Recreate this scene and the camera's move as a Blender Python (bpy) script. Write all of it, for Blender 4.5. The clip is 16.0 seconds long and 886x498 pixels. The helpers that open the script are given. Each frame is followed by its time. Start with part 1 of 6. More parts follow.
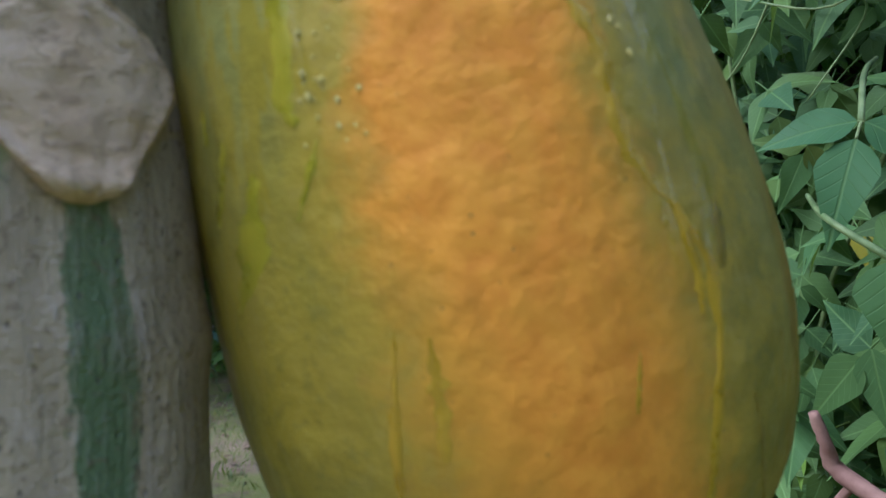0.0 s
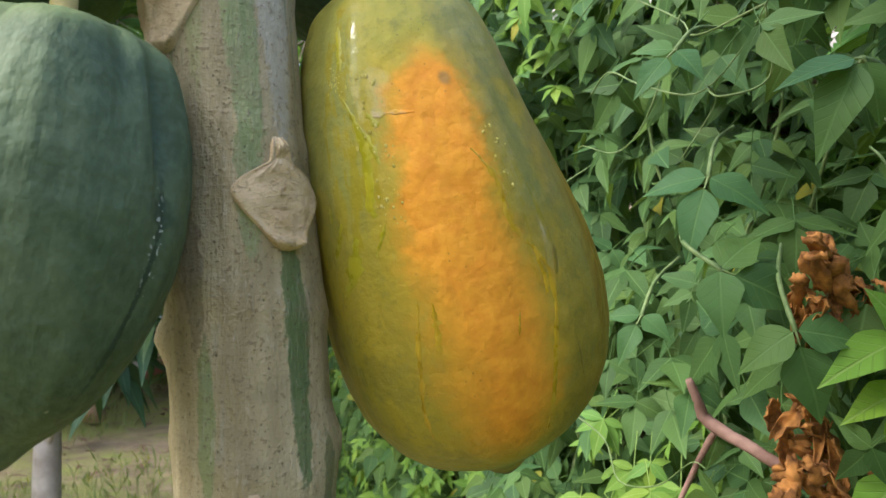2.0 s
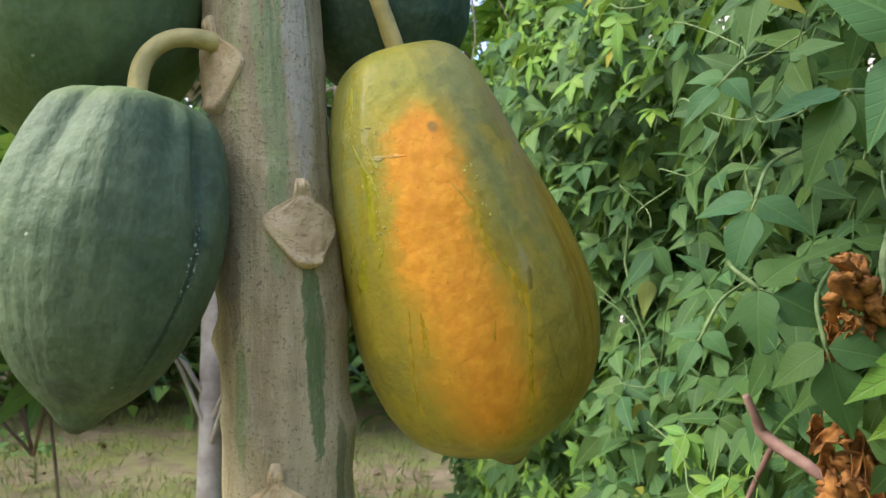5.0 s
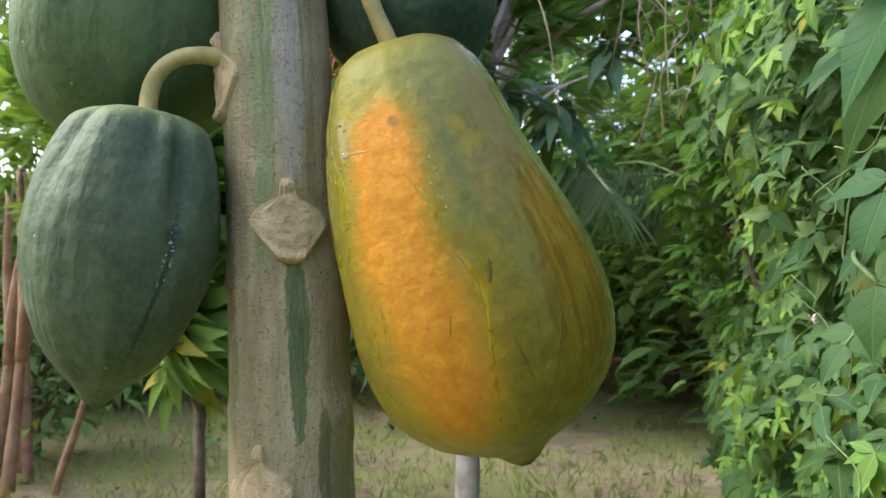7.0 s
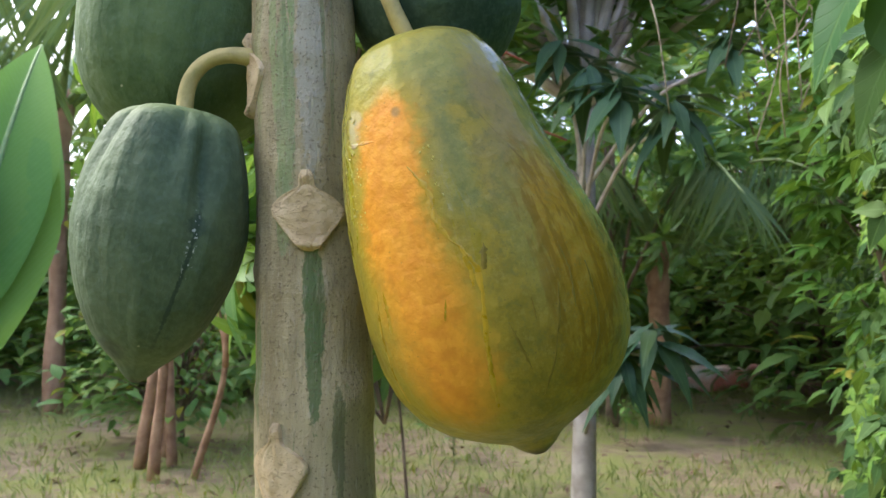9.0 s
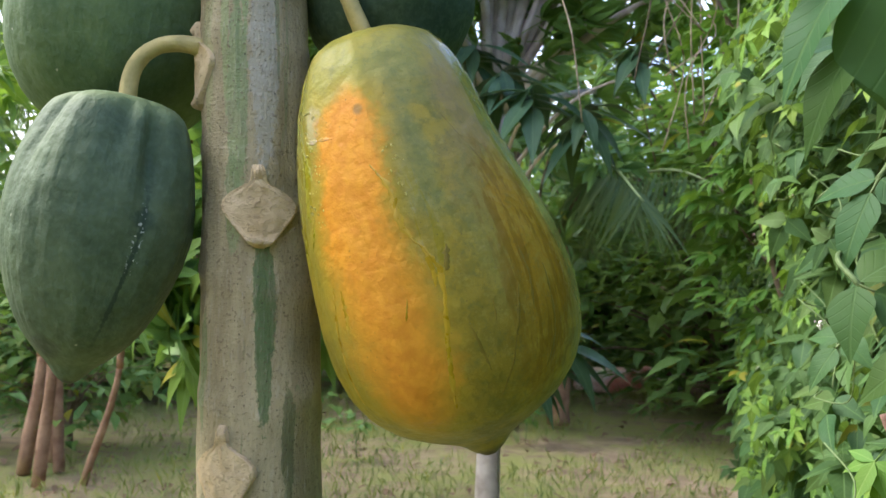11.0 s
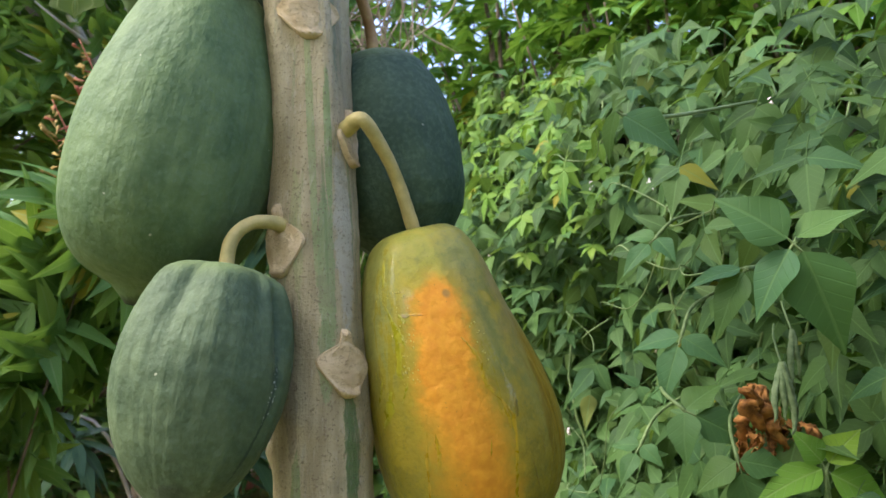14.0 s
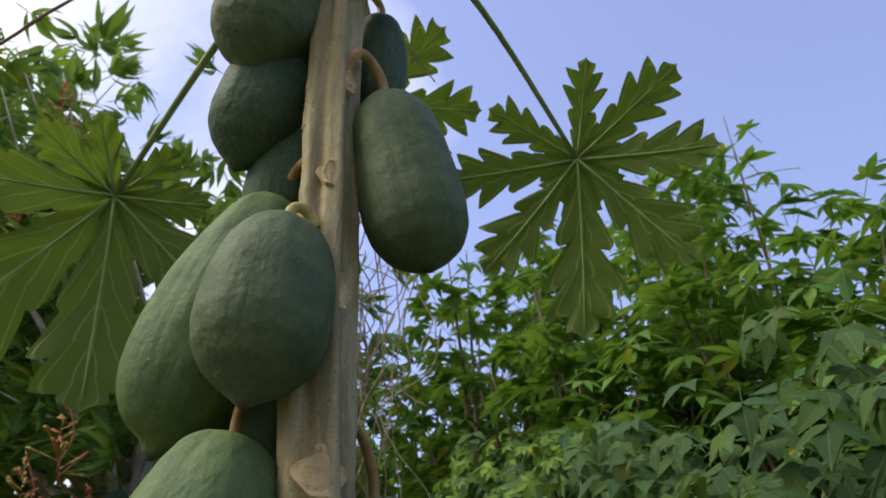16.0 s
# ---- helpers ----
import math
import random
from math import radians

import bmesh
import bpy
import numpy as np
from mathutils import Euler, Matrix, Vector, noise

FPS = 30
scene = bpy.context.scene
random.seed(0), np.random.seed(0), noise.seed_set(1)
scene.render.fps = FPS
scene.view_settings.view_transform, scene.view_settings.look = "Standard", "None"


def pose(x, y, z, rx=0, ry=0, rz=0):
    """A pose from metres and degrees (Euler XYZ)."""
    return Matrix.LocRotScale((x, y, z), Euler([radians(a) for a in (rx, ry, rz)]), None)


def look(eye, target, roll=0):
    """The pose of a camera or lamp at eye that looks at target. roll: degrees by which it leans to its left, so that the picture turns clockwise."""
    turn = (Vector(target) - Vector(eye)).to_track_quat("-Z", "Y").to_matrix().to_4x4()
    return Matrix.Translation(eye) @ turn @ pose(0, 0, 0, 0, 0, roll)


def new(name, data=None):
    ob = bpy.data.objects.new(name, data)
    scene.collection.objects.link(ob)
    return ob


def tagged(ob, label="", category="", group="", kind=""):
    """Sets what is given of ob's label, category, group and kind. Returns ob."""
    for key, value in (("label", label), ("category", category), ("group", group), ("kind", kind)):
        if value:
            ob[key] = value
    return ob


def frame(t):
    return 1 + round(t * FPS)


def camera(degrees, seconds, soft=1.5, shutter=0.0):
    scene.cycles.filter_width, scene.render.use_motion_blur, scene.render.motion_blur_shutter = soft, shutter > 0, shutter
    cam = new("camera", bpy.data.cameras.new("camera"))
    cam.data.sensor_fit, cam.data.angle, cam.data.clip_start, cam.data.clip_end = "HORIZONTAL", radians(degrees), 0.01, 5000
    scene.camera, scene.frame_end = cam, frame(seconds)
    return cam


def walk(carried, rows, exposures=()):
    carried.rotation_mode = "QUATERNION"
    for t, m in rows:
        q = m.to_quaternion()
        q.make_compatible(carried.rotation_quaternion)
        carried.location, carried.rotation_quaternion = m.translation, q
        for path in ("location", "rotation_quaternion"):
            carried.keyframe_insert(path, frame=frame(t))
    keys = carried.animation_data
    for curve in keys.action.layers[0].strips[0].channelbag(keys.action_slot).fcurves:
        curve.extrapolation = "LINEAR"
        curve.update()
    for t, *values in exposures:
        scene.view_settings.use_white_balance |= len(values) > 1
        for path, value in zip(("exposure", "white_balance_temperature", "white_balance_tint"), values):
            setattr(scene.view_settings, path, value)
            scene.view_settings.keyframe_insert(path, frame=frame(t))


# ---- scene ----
cam = camera(57.0, 16.0, soft=1.5)
METRES, EYE, TILT, LEAN, TURN = 1.2, 1.2, 0.0, 0.0, 0.0
ROWS = [
    (0.0, 0.0, 0.0, 0.0, 0.0, 0.0, -0.0),
    (0.5, -0.0008, -0.0415, 0.0015, -0.61, 0.29, 0.21),
    (1.0, -0.0001, -0.0909, -0.0015, -1.1, 0.57, 0.43),
    (1.5, -0.0045, -0.1452, -0.0007, -1.62, 1.09, 0.6),
    (2.0, -0.0087, -0.1829, -0.0005, -2.01, 1.37, 0.92),
    (2.5, -0.0107, -0.2146, 0.0002, -2.13, 1.63, 1.1),
    (3.0, -0.0096, -0.2432, -0.0005, -2.02, 2.04, 1.18),
    (3.5, -0.0044, -0.2565, -0.0017, -1.44, 2.32, 1.1),
    (6.0, 0.1341, -0.2288, -0.0024, 19.81, 2.97, -0.11),
    (6.5, 0.1687, -0.2177, -0.0003, 25.14, 2.79, -0.17),
    (7.0, 0.2078, -0.1903, -0.0036, 29.19, 2.5, 0.29),
    (7.5, 0.2359, -0.1813, -0.0053, 33.38, 2.35, 0.61),
    (8.0, 0.2599, -0.1692, -0.008, 37.45, 2.44, 0.83),
    (10.5, 0.2636, -0.1599, -0.0117, 38.09, 2.85, -1.13),
    (11.0, 0.2395, -0.1764, -0.0117, 31.52, 2.81, -1.08),
    (11.5, 0.2085, -0.2183, -0.0088, 24.7, 2.79, -0.95),
    (12.0, 0.1568, -0.2625, -0.0051, 17.95, 2.63, -0.61),
    (12.5, 0.1047, -0.3059, 0.0018, 12.42, 2.49, -0.22),
    (13.0, 0.0724, -0.3346, 0.0022, 8.58, 2.54, 0.0),
    (13.5, 0.0498, -0.3576, 0.0074, 5.9, 4.27, 0.04),
    (14.0, 0.0392, -0.3795, 0.0131, 4.18, 9.77, -0.27),
    (14.5, 0.0361, -0.3958, 0.0233, 3.52, 16.24, -0.68),
    (15.0, 0.0337, -0.4113, 0.0398, 2.73, 21.77, -0.85),
    (15.5, 0.0255, -0.4321, 0.063, 2.02, 27.03, -0.97),
    (16.0, 0.0173, -0.4531, 0.0917, 1.55, 31.93, -0.95),
]

walk(cam, [(t, pose(0, 0, EYE, TILT, LEAN, TURN) @ pose(METRES * x, METRES * y, METRES * z, 90 + pitch, roll, yaw)) for t, x, y, z, yaw, pitch, roll in ROWS],
     exposures=[(0.0, 0.9, 5100.0, 17.0), (1.0, 1.05, 5900.0, 14.0), (2.0, 1.3, 6300.0, 10.0), (7.0, 1.36, 6300.0, 10.0), (8.0, 1.43, 6300.0, 10.0), (10.5, 1.48, 6300.0, 10.0), (11.5, 1.40, 6300.0, 10.0), (12.0, 1.38, 6300.0, 10.0), (13.0, 1.38, 6300.0, 10.0), (14.5, 1.05, 6500.0, 10.0), (15.2, 0.52, 6700.0, 10.0), (16.0, 0.0, 6900.0, 10.0)])
cam.data.dof.use_dof, cam.data.dof.focus_distance, cam.data.dof.aperture_fstop = True, 0.52, 22.0

# ---- sky and sun ----
SUN_ELEV, SUN_AZ = 46.0, -102.0  # azimuth: degrees clockwise from +y
world = bpy.data.worlds.new("sky")
scene.world = world
world.use_nodes = True
wn, wl = world.node_tree.nodes, world.node_tree.links
sky = wn.new("ShaderNodeTexSky")
sky.sky_type, sky.sun_disc = "NISHITA", False
sky.sun_elevation, sky.sun_rotation = radians(SUN_ELEV), radians(SUN_AZ)
sky.air_density, sky.dust_density, sky.ozone_density = 1.2, 2.0, 1.5
w_co = wn.new("ShaderNodeTexCoord")
w_noise = wn.new("ShaderNodeTexNoise")
w_noise.inputs["Scale"].default_value, w_noise.inputs["Detail"].default_value = 2.2, 6
w_ramp = wn.new("ShaderNodeValToRGB")
w_ramp.color_ramp.elements[0].color = (0.08, 0.08, 0.08, 1)
w_ramp.color_ramp.elements[0].position, w_ramp.color_ramp.elements[1].position = 0.50, 0.72
w_mix = wn.new("ShaderNodeMix")
w_mix.data_type = "RGBA"
wl.new(w_co.outputs["Generated"], w_noise.inputs["Vector"])
w_sep = wn.new("ShaderNodeSeparateXYZ")
wl.new(w_co.outputs["Generated"], w_sep.inputs[0])
w_lean = wn.new("ShaderNodeMath")
w_lean.operation, w_lean.inputs[1].default_value = "MULTIPLY_ADD", -0.50
wl.new(w_sep.outputs[0], w_lean.inputs[0])
w_back = wn.new("ShaderNodeMath")
w_back.operation, w_back.inputs[1].default_value = "MULTIPLY_ADD", -0.16
wl.new(w_sep.outputs[1], w_back.inputs[0])
wl.new(w_noise.outputs["Fac"], w_back.inputs[2])
wl.new(w_back.outputs[0], w_lean.inputs[2])
wl.new(w_lean.outputs[0], w_ramp.inputs["Fac"])
wl.new(w_ramp.outputs["Color"], w_mix.inputs["Factor"])
w_tint = wn.new("ShaderNodeMix")
w_tint.data_type, w_tint.blend_type = "RGBA", "MULTIPLY"
w_tint.inputs["Factor"].default_value, w_tint.inputs["B"].default_value = 1.0, (2.4, 2.28, 3.0, 1)
wl.new(sky.outputs["Color"], w_tint.inputs["A"])
wl.new(w_tint.outputs["Result"], w_mix.inputs["A"])
w_mix.inputs["B"].default_value = (12.0, 12.3, 13.2, 1)
wl.new(w_mix.outputs["Result"], wn["Background"].inputs["Color"])
wn["Background"].inputs["Strength"].default_value = 0.10

sun = new("sun", bpy.data.lights.new("sun", "SUN"))
sun.data.energy, sun.data.angle, sun.data.color = 2.9, radians(32), (1.0, 0.95, 0.87)
az, el = radians(SUN_AZ), radians(SUN_ELEV)
sun.matrix_world = look((0, 0, 0), (-math.sin(az) * math.cos(el), -math.cos(az) * math.cos(el), -math.sin(el)))

# ---- material kit ----


class Nodes:
    """A small wrapper that wires node trees."""

    def __init__(self, name, rough=0.6, spec=0.5):
        self.mat = bpy.data.materials.new(name)
        self.mat.use_nodes = True
        self.t = self.mat.node_tree
        self.b = self.t.nodes["Principled BSDF"]
        self.b.inputs["Roughness"].default_value = rough
        self.b.inputs["Specular IOR Level"].default_value = spec

    def n(self, kind, **sockets):
        node = self.t.nodes.new("ShaderNode" + kind)
        for key, value in sockets.items():
            self.put(node.inputs[key.replace("_", " ")], value)
        return node

    def put(self, socket, value):
        if isinstance(value, bpy.types.NodeSocket):
            self.t.links.new(value, socket)
        elif isinstance(value, (tuple, list)) and len(value) == 3 and socket.type == "RGBA":
            socket.default_value = (*value, 1)
        else:
            socket.default_value = value

    def math(self, op, a, b=0.5, c=0.5, clamp=False):
        node = self.t.nodes.new("ShaderNodeMath")
        node.operation, node.use_clamp = op, clamp
        for s, v in zip(node.inputs, (a, b, c)):
            self.put(s, v)
        return node.outputs[0]

    def mix(self, fac, a, b, blend="MIX"):
        node = self.t.nodes.new("ShaderNodeMix")
        node.data_type, node.blend_type = "RGBA", blend
        self.put(node.inputs["Factor"], fac)
        self.put(node.inputs["A"], a)
        self.put(node.inputs["B"], b)
        return node.outputs["Result"]

    def noise(self, vector, scale, detail=3.0, rough=0.55, distort=0.0):
        node = self.n("TexNoise", Scale=scale, Detail=detail, Roughness=rough, Distortion=distort)
        if vector is not None:
            self.put(node.inputs["Vector"], vector)
        return node.outputs["Fac"]

    def stretch(self, vector, x, y, z):
        node = self.n("Mapping")
        self.put(node.inputs["Vector"], vector)
        node.inputs["Scale"].default_value = (x, y, z)
        return node.outputs["Vector"]

    def step(self, value, lo, hi, a=0.0, b=1.0):
        node = self.t.nodes.new("ShaderNodeMapRange")
        node.interpolation_type = "SMOOTHSTEP"
        for s, v in zip(node.inputs, (value, lo, hi, a, b)):
            self.put(s, v)
        return node.outputs[0]

    def curve(self, value, stations):
        """A smooth function of one value through (x, y) stations, y between 0 and 1."""
        node = self.t.nodes.new("ShaderNodeValToRGB")
        ramp = node.color_ramp
        ramp.interpolation = "EASE"
        while len(ramp.elements) < len(stations):
            ramp.elements.new(0.5)
        for e, (x, y) in zip(ramp.elements, stations):
            e.position, e.color = x, (y, y, y, 1)
        self.put(node.inputs["Fac"], value)
        return node.outputs["Color"]

    def spot(self, u, v, u0, v0, su, sv, soft=0.4, wob=None, amount=0.6):
        """1 inside an ellipse of the uv plane, 0 outside, with a soft or ragged rim."""
        a = self.math("DIVIDE", self.math("SUBTRACT", u, u0), su)
        b = self.math("DIVIDE", self.math("SUBTRACT", v, v0), sv)
        d = self.math("ADD", self.math("MULTIPLY", a, a), self.math("MULTIPLY", b, b))
        d = self.math("SQRT", d)
        if wob is not None:
            d = self.math("ADD", d, self.math("MULTIPLY", self.math("SUBTRACT", wob, 0.5), amount))
        return self.step(d, 1.0 - soft, 1.0 + soft, 1.0, 0.0)

    def obj(self):
        return self.n("TexCoord").outputs["Object"]

    def uv(self):
        sep = self.n("SeparateXYZ")
        self.put(sep.inputs[0], self.n("TexCoord").outputs["UV"])
        return sep.outputs[0], sep.outputs[1]

    def bump(self, height, strength=0.3, distance=0.002, under=None):
        node = self.n("Bump", Strength=strength, Distance=distance, Height=height)
        if under is not None:
            self.put(node.inputs["Normal"], under)
        return node.outputs["Normal"]

    def done(self, colour, normal=None, rough=None):
        self.put(self.b.inputs["Base Color"], colour)
        if normal is not None:
            self.put(self.b.inputs["Normal"], normal)
        if rough is not None:
            self.put(self.b.inputs["Roughness"], rough)
        return self.mat


def leaf_material(name, dark, light, vein, rough=0.45, through_light=0.35, vary=0.5, yellow=(0.30, 0.27, 0.03), yellow_share=0.03, veins=9.0, relief=0.35):
    """Leaf blade: a pale midrib and side veins, colour that differs from blade to blade, light passing through."""
    k = Nodes(name, rough + 0.08, 0.18)
    u, v = k.uv()
    off = k.math("ABSOLUTE", k.math("SUBTRACT", u, 0.5))
    rnd = k.n("NewGeometry").outputs["Random Per Island"]
    own = k.n("ObjectInfo").outputs["Random"]
    r = k.math("FRACT", k.math("ADD", rnd, own)) if vary else 0.62
    base = k.mix(k.math("MULTIPLY", r, vary * 2, clamp=True), dark, light)
    blot = k.noise(k.obj(), 55.0, 3)
    base = k.mix(k.step(blot, 0.35, 0.75, 0.0, 0.35), base, light)
    hue = k.math("FRACT", k.math("MULTIPLY", r, 7.7))
    base = k.mix(k.step(hue, 0.0, 0.45, 0.45, 0.0), base, tuple(a * b for a, b in zip(light, (0.62, 0.85, 1.35))))
    base = k.mix(k.step(hue, 0.7, 1.0, 0.0, 0.5), base, tuple(a * b for a, b in zip(light, (1.35, 1.08, 0.75))))
    ageing = k.step(k.math("FRACT", k.math("MULTIPLY", r, 17.31)), 1.0 - yellow_share, 1.0 - yellow_share + 0.01)
    base = k.mix(ageing, base, yellow)
    rib = k.step(off, 0.012, 0.035, 1.0, 0.0)
    side = k.math("FRACT", k.math("MULTIPLY", k.math("SUBTRACT", v, k.math("MULTIPLY", off, 0.55)), veins))
    side = k.math("ABSOLUTE", k.math("SUBTRACT", side, 0.5))
    side = k.step(side, 0.0, 0.10, 1.0, 0.0)
    lines = k.math("MAXIMUM", rib, k.math("MULTIPLY", side, relief))
    colour = k.mix(k.math("MULTIPLY", lines, 0.6), base, vein)
    normal = k.bump(k.math("ADD", k.math("MULTIPLY", lines, -1.0), blot), relief, 0.0012 if relief < 0.5 else 0.0025)
    k.done(colour, normal)
    trans = k.n("BsdfTranslucent")
    k.put(trans.inputs["Color"], k.mix(0.5, colour, (0.22, 0.34, 0.02)))
    shader = k.n("MixShader")
    k.put(shader.inputs[0], through_light)
    k.t.links.new(k.b.outputs[0], shader.inputs[1])
    k.t.links.new(trans.outputs[0], shader.inputs[2])
    k.t.links.new(shader.outputs[0], k.t.nodes["Material Output"].inputs["Surface"])
    return k.mat


def stem_material(name, a, b, scale=60.0, rough=0.6):
    k = Nodes(name, rough, 0.3)
    o = k.obj()
    f = k.noise(o, scale, 4)
    g = k.noise(o, scale * 6, 2)
    return k.done(k.mix(k.step(f, 0.3, 0.7), a, b), k.bump(g, 0.4, 0.001))


M_VINE = leaf_material("vine_leaf", (0.028, 0.066, 0.021), (0.090, 0.168, 0.045), (0.15, 0.26, 0.08), rough=0.50, yellow_share=0.010, through_light=0.27)
M_VINE_BROAD = leaf_material("broad_vine_leaf", (0.040, 0.100, 0.027), (0.080, 0.165, 0.045), (0.115, 0.21, 0.065), yellow_share=0.0, through_light=0.22, veins=7, relief=0.45)
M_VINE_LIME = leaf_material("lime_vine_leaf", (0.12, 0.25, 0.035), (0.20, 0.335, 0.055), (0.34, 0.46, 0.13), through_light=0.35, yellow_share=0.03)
M_VINE_YOUNG = leaf_material("young_vine_leaf", (0.15, 0.31, 0.035), (0.22, 0.40, 0.05), (0.32, 0.46, 0.13), through_light=0.4, veins=7, relief=0.6)
M_MANGO = leaf_material("mango_leaf", (0.05, 0.12, 0.04), (0.16, 0.27, 0.07), (0.18, 0.26, 0.10), rough=0.33, through_light=0.3, veins=16)
# darker copy of the mango leaf: shade under the crown put into its colour
M_MANGO_SHADED = leaf_material("shaded_mango_leaf", (0.025, 0.065, 0.035), (0.075, 0.135, 0.06), (0.12, 0.19, 0.09), rough=0.30, through_light=0.15, veins=16)
M_MANGO_LIGHT = leaf_material("mango_leaf_light", (0.10, 0.20, 0.03), (0.21, 0.34, 0.05), (0.30, 0.40, 0.12), rough=0.38, through_light=0.45, veins=16)
M_MANGO_YOUNG = leaf_material("young_mango_leaf", (0.07, 0.16, 0.035), (0.17, 0.29, 0.06), (0.24, 0.34, 0.12), rough=0.38, through_light=0.35, veins=16)
M_FAR = leaf_material("far_leaf", (0.06, 0.14, 0.035), (0.16, 0.275, 0.065), (0.2, 0.3, 0.1), through_light=0.3)
M_WOODS = leaf_material("woods_leaf", (0.045, 0.095, 0.028), (0.15, 0.225, 0.065), (0.12, 0.2, 0.06), through_light=0.36)
M_CASSAVA = leaf_material("shrub_leaf", (0.05, 0.15, 0.025), (0.15, 0.30, 0.05), (0.26, 0.40, 0.13), through_light=0.35)
M_PAPAYA_LEAF = leaf_material("papaya_leaf", (0.075, 0.118, 0.020), (0.12, 0.175, 0.030), (0.40, 0.44, 0.15), through_light=0.38, vary=0.0, yellow_share=0.0, veins=5, relief=0.6)
M_LITTER = stem_material("fallen_leaf", (0.10, 0.062, 0.036), (0.23, 0.15, 0.085), 60.0, 0.9)
M_BANANA = leaf_material("banana_leaf", (0.12, 0.30, 0.06), (0.20, 0.40, 0.10), (0.35, 0.5, 0.2), through_light=0.45, yellow_share=0.0, veins=40)
M_FROND = leaf_material("palm_leaflet", (0.07, 0.12, 0.04), (0.14, 0.19, 0.07), (0.2, 0.26, 0.1), through_light=0.25)
M_DEAD = stem_material("dead_leaf", (0.15, 0.060, 0.018), (0.50, 0.215, 0.055), 75.0, 0.9)
M_CURLED = stem_material("withered_leaf", (0.11, 0.16, 0.07), (0.22, 0.28, 0.14), 160.0, 0.85)
M_VINE_STEM = stem_material("vine_stem", (0.10, 0.16, 0.05), (0.20, 0.26, 0.10))
M_TWIG = stem_material("dry_twig", (0.17, 0.09, 0.07), (0.32, 0.19, 0.15), 40.0, 0.8)
M_BARK = stem_material("bark", (0.09, 0.065, 0.045), (0.22, 0.16, 0.11), 14.0, 0.85)
M_BARK_RED = stem_material("reddish_bark", (0.22, 0.12, 0.07), (0.42, 0.26, 0.16), 9.0, 0.85)
M_BARK_PALE = stem_material("pale_bark", (0.40, 0.32, 0.26), (0.70, 0.62, 0.55), 9.0, 0.85)
M_STALK = stem_material("fruit_stalk", (0.38, 0.31, 0.11), (0.56, 0.44, 0.17), 70.0, 0.5)
M_STALK_BROWN = stem_material("brown_stalk", (0.28, 0.15, 0.06), (0.42, 0.28, 0.12), 60.0, 0.55)
M_PETIOLE = stem_material("petiole", (0.14, 0.20, 0.07), (0.22, 0.28, 0.11), 40.0, 0.5)
M_VEIN = stem_material("leaf_vein", (0.17, 0.26, 0.08), (0.24, 0.32, 0.11), 40.0, 0.5)
M_PANICLE = stem_material("flower_stalk", (0.30, 0.07, 0.04), (0.42, 0.14, 0.07), 60.0, 0.6)
M_PANICLE_TIP = stem_material("flower_bud", (0.34, 0.22, 0.06), (0.46, 0.30, 0.08), 60.0, 0.7)
M_SACK = stem_material("white_plastic", (0.80, 0.78, 0.76), (0.68, 0.20, 0.17), 3.0, 0.4)
M_SACK_RED = stem_material("red_plastic", (0.40, 0.10, 0.09), (0.50, 0.45, 0.42), 4.0, 0.4)
M_FLOWER = stem_material("white_petal", (0.75, 0.72, 0.72), (0.80, 0.55, 0.58), 12.0, 0.6)
M_DRY_VINE = stem_material("dry_vine", (0.20, 0.15, 0.10), (0.36, 0.29, 0.21), 40.0, 0.85)
M_CANE = stem_material("yellow_cane", (0.42, 0.27, 0.09), (0.55, 0.38, 0.14), 25.0, 0.5)
def scar_material():
    """Papery dry scar tissue with fine wrinkles running down."""
    k = Nodes("leaf_scar", 0.85, 0.2)
    o = k.obj()
    wrinkle = k.noise(k.stretch(o, 190, 190, 300), 1.0, 5, 0.65, 1.4)
    patch = k.noise(o, 60, 4)
    c = k.mix(k.step(patch, 0.3, 0.7), (0.52, 0.375, 0.20), (0.68, 0.52, 0.31))
    c = k.mix(k.step(wrinkle, 0.54, 0.64, 0.0, 0.5), c, (0.26, 0.18, 0.09))
    return k.done(c, k.bump(k.math("ADD", wrinkle, patch), 0.7, 0.0026))


M_SCAR = scar_material()


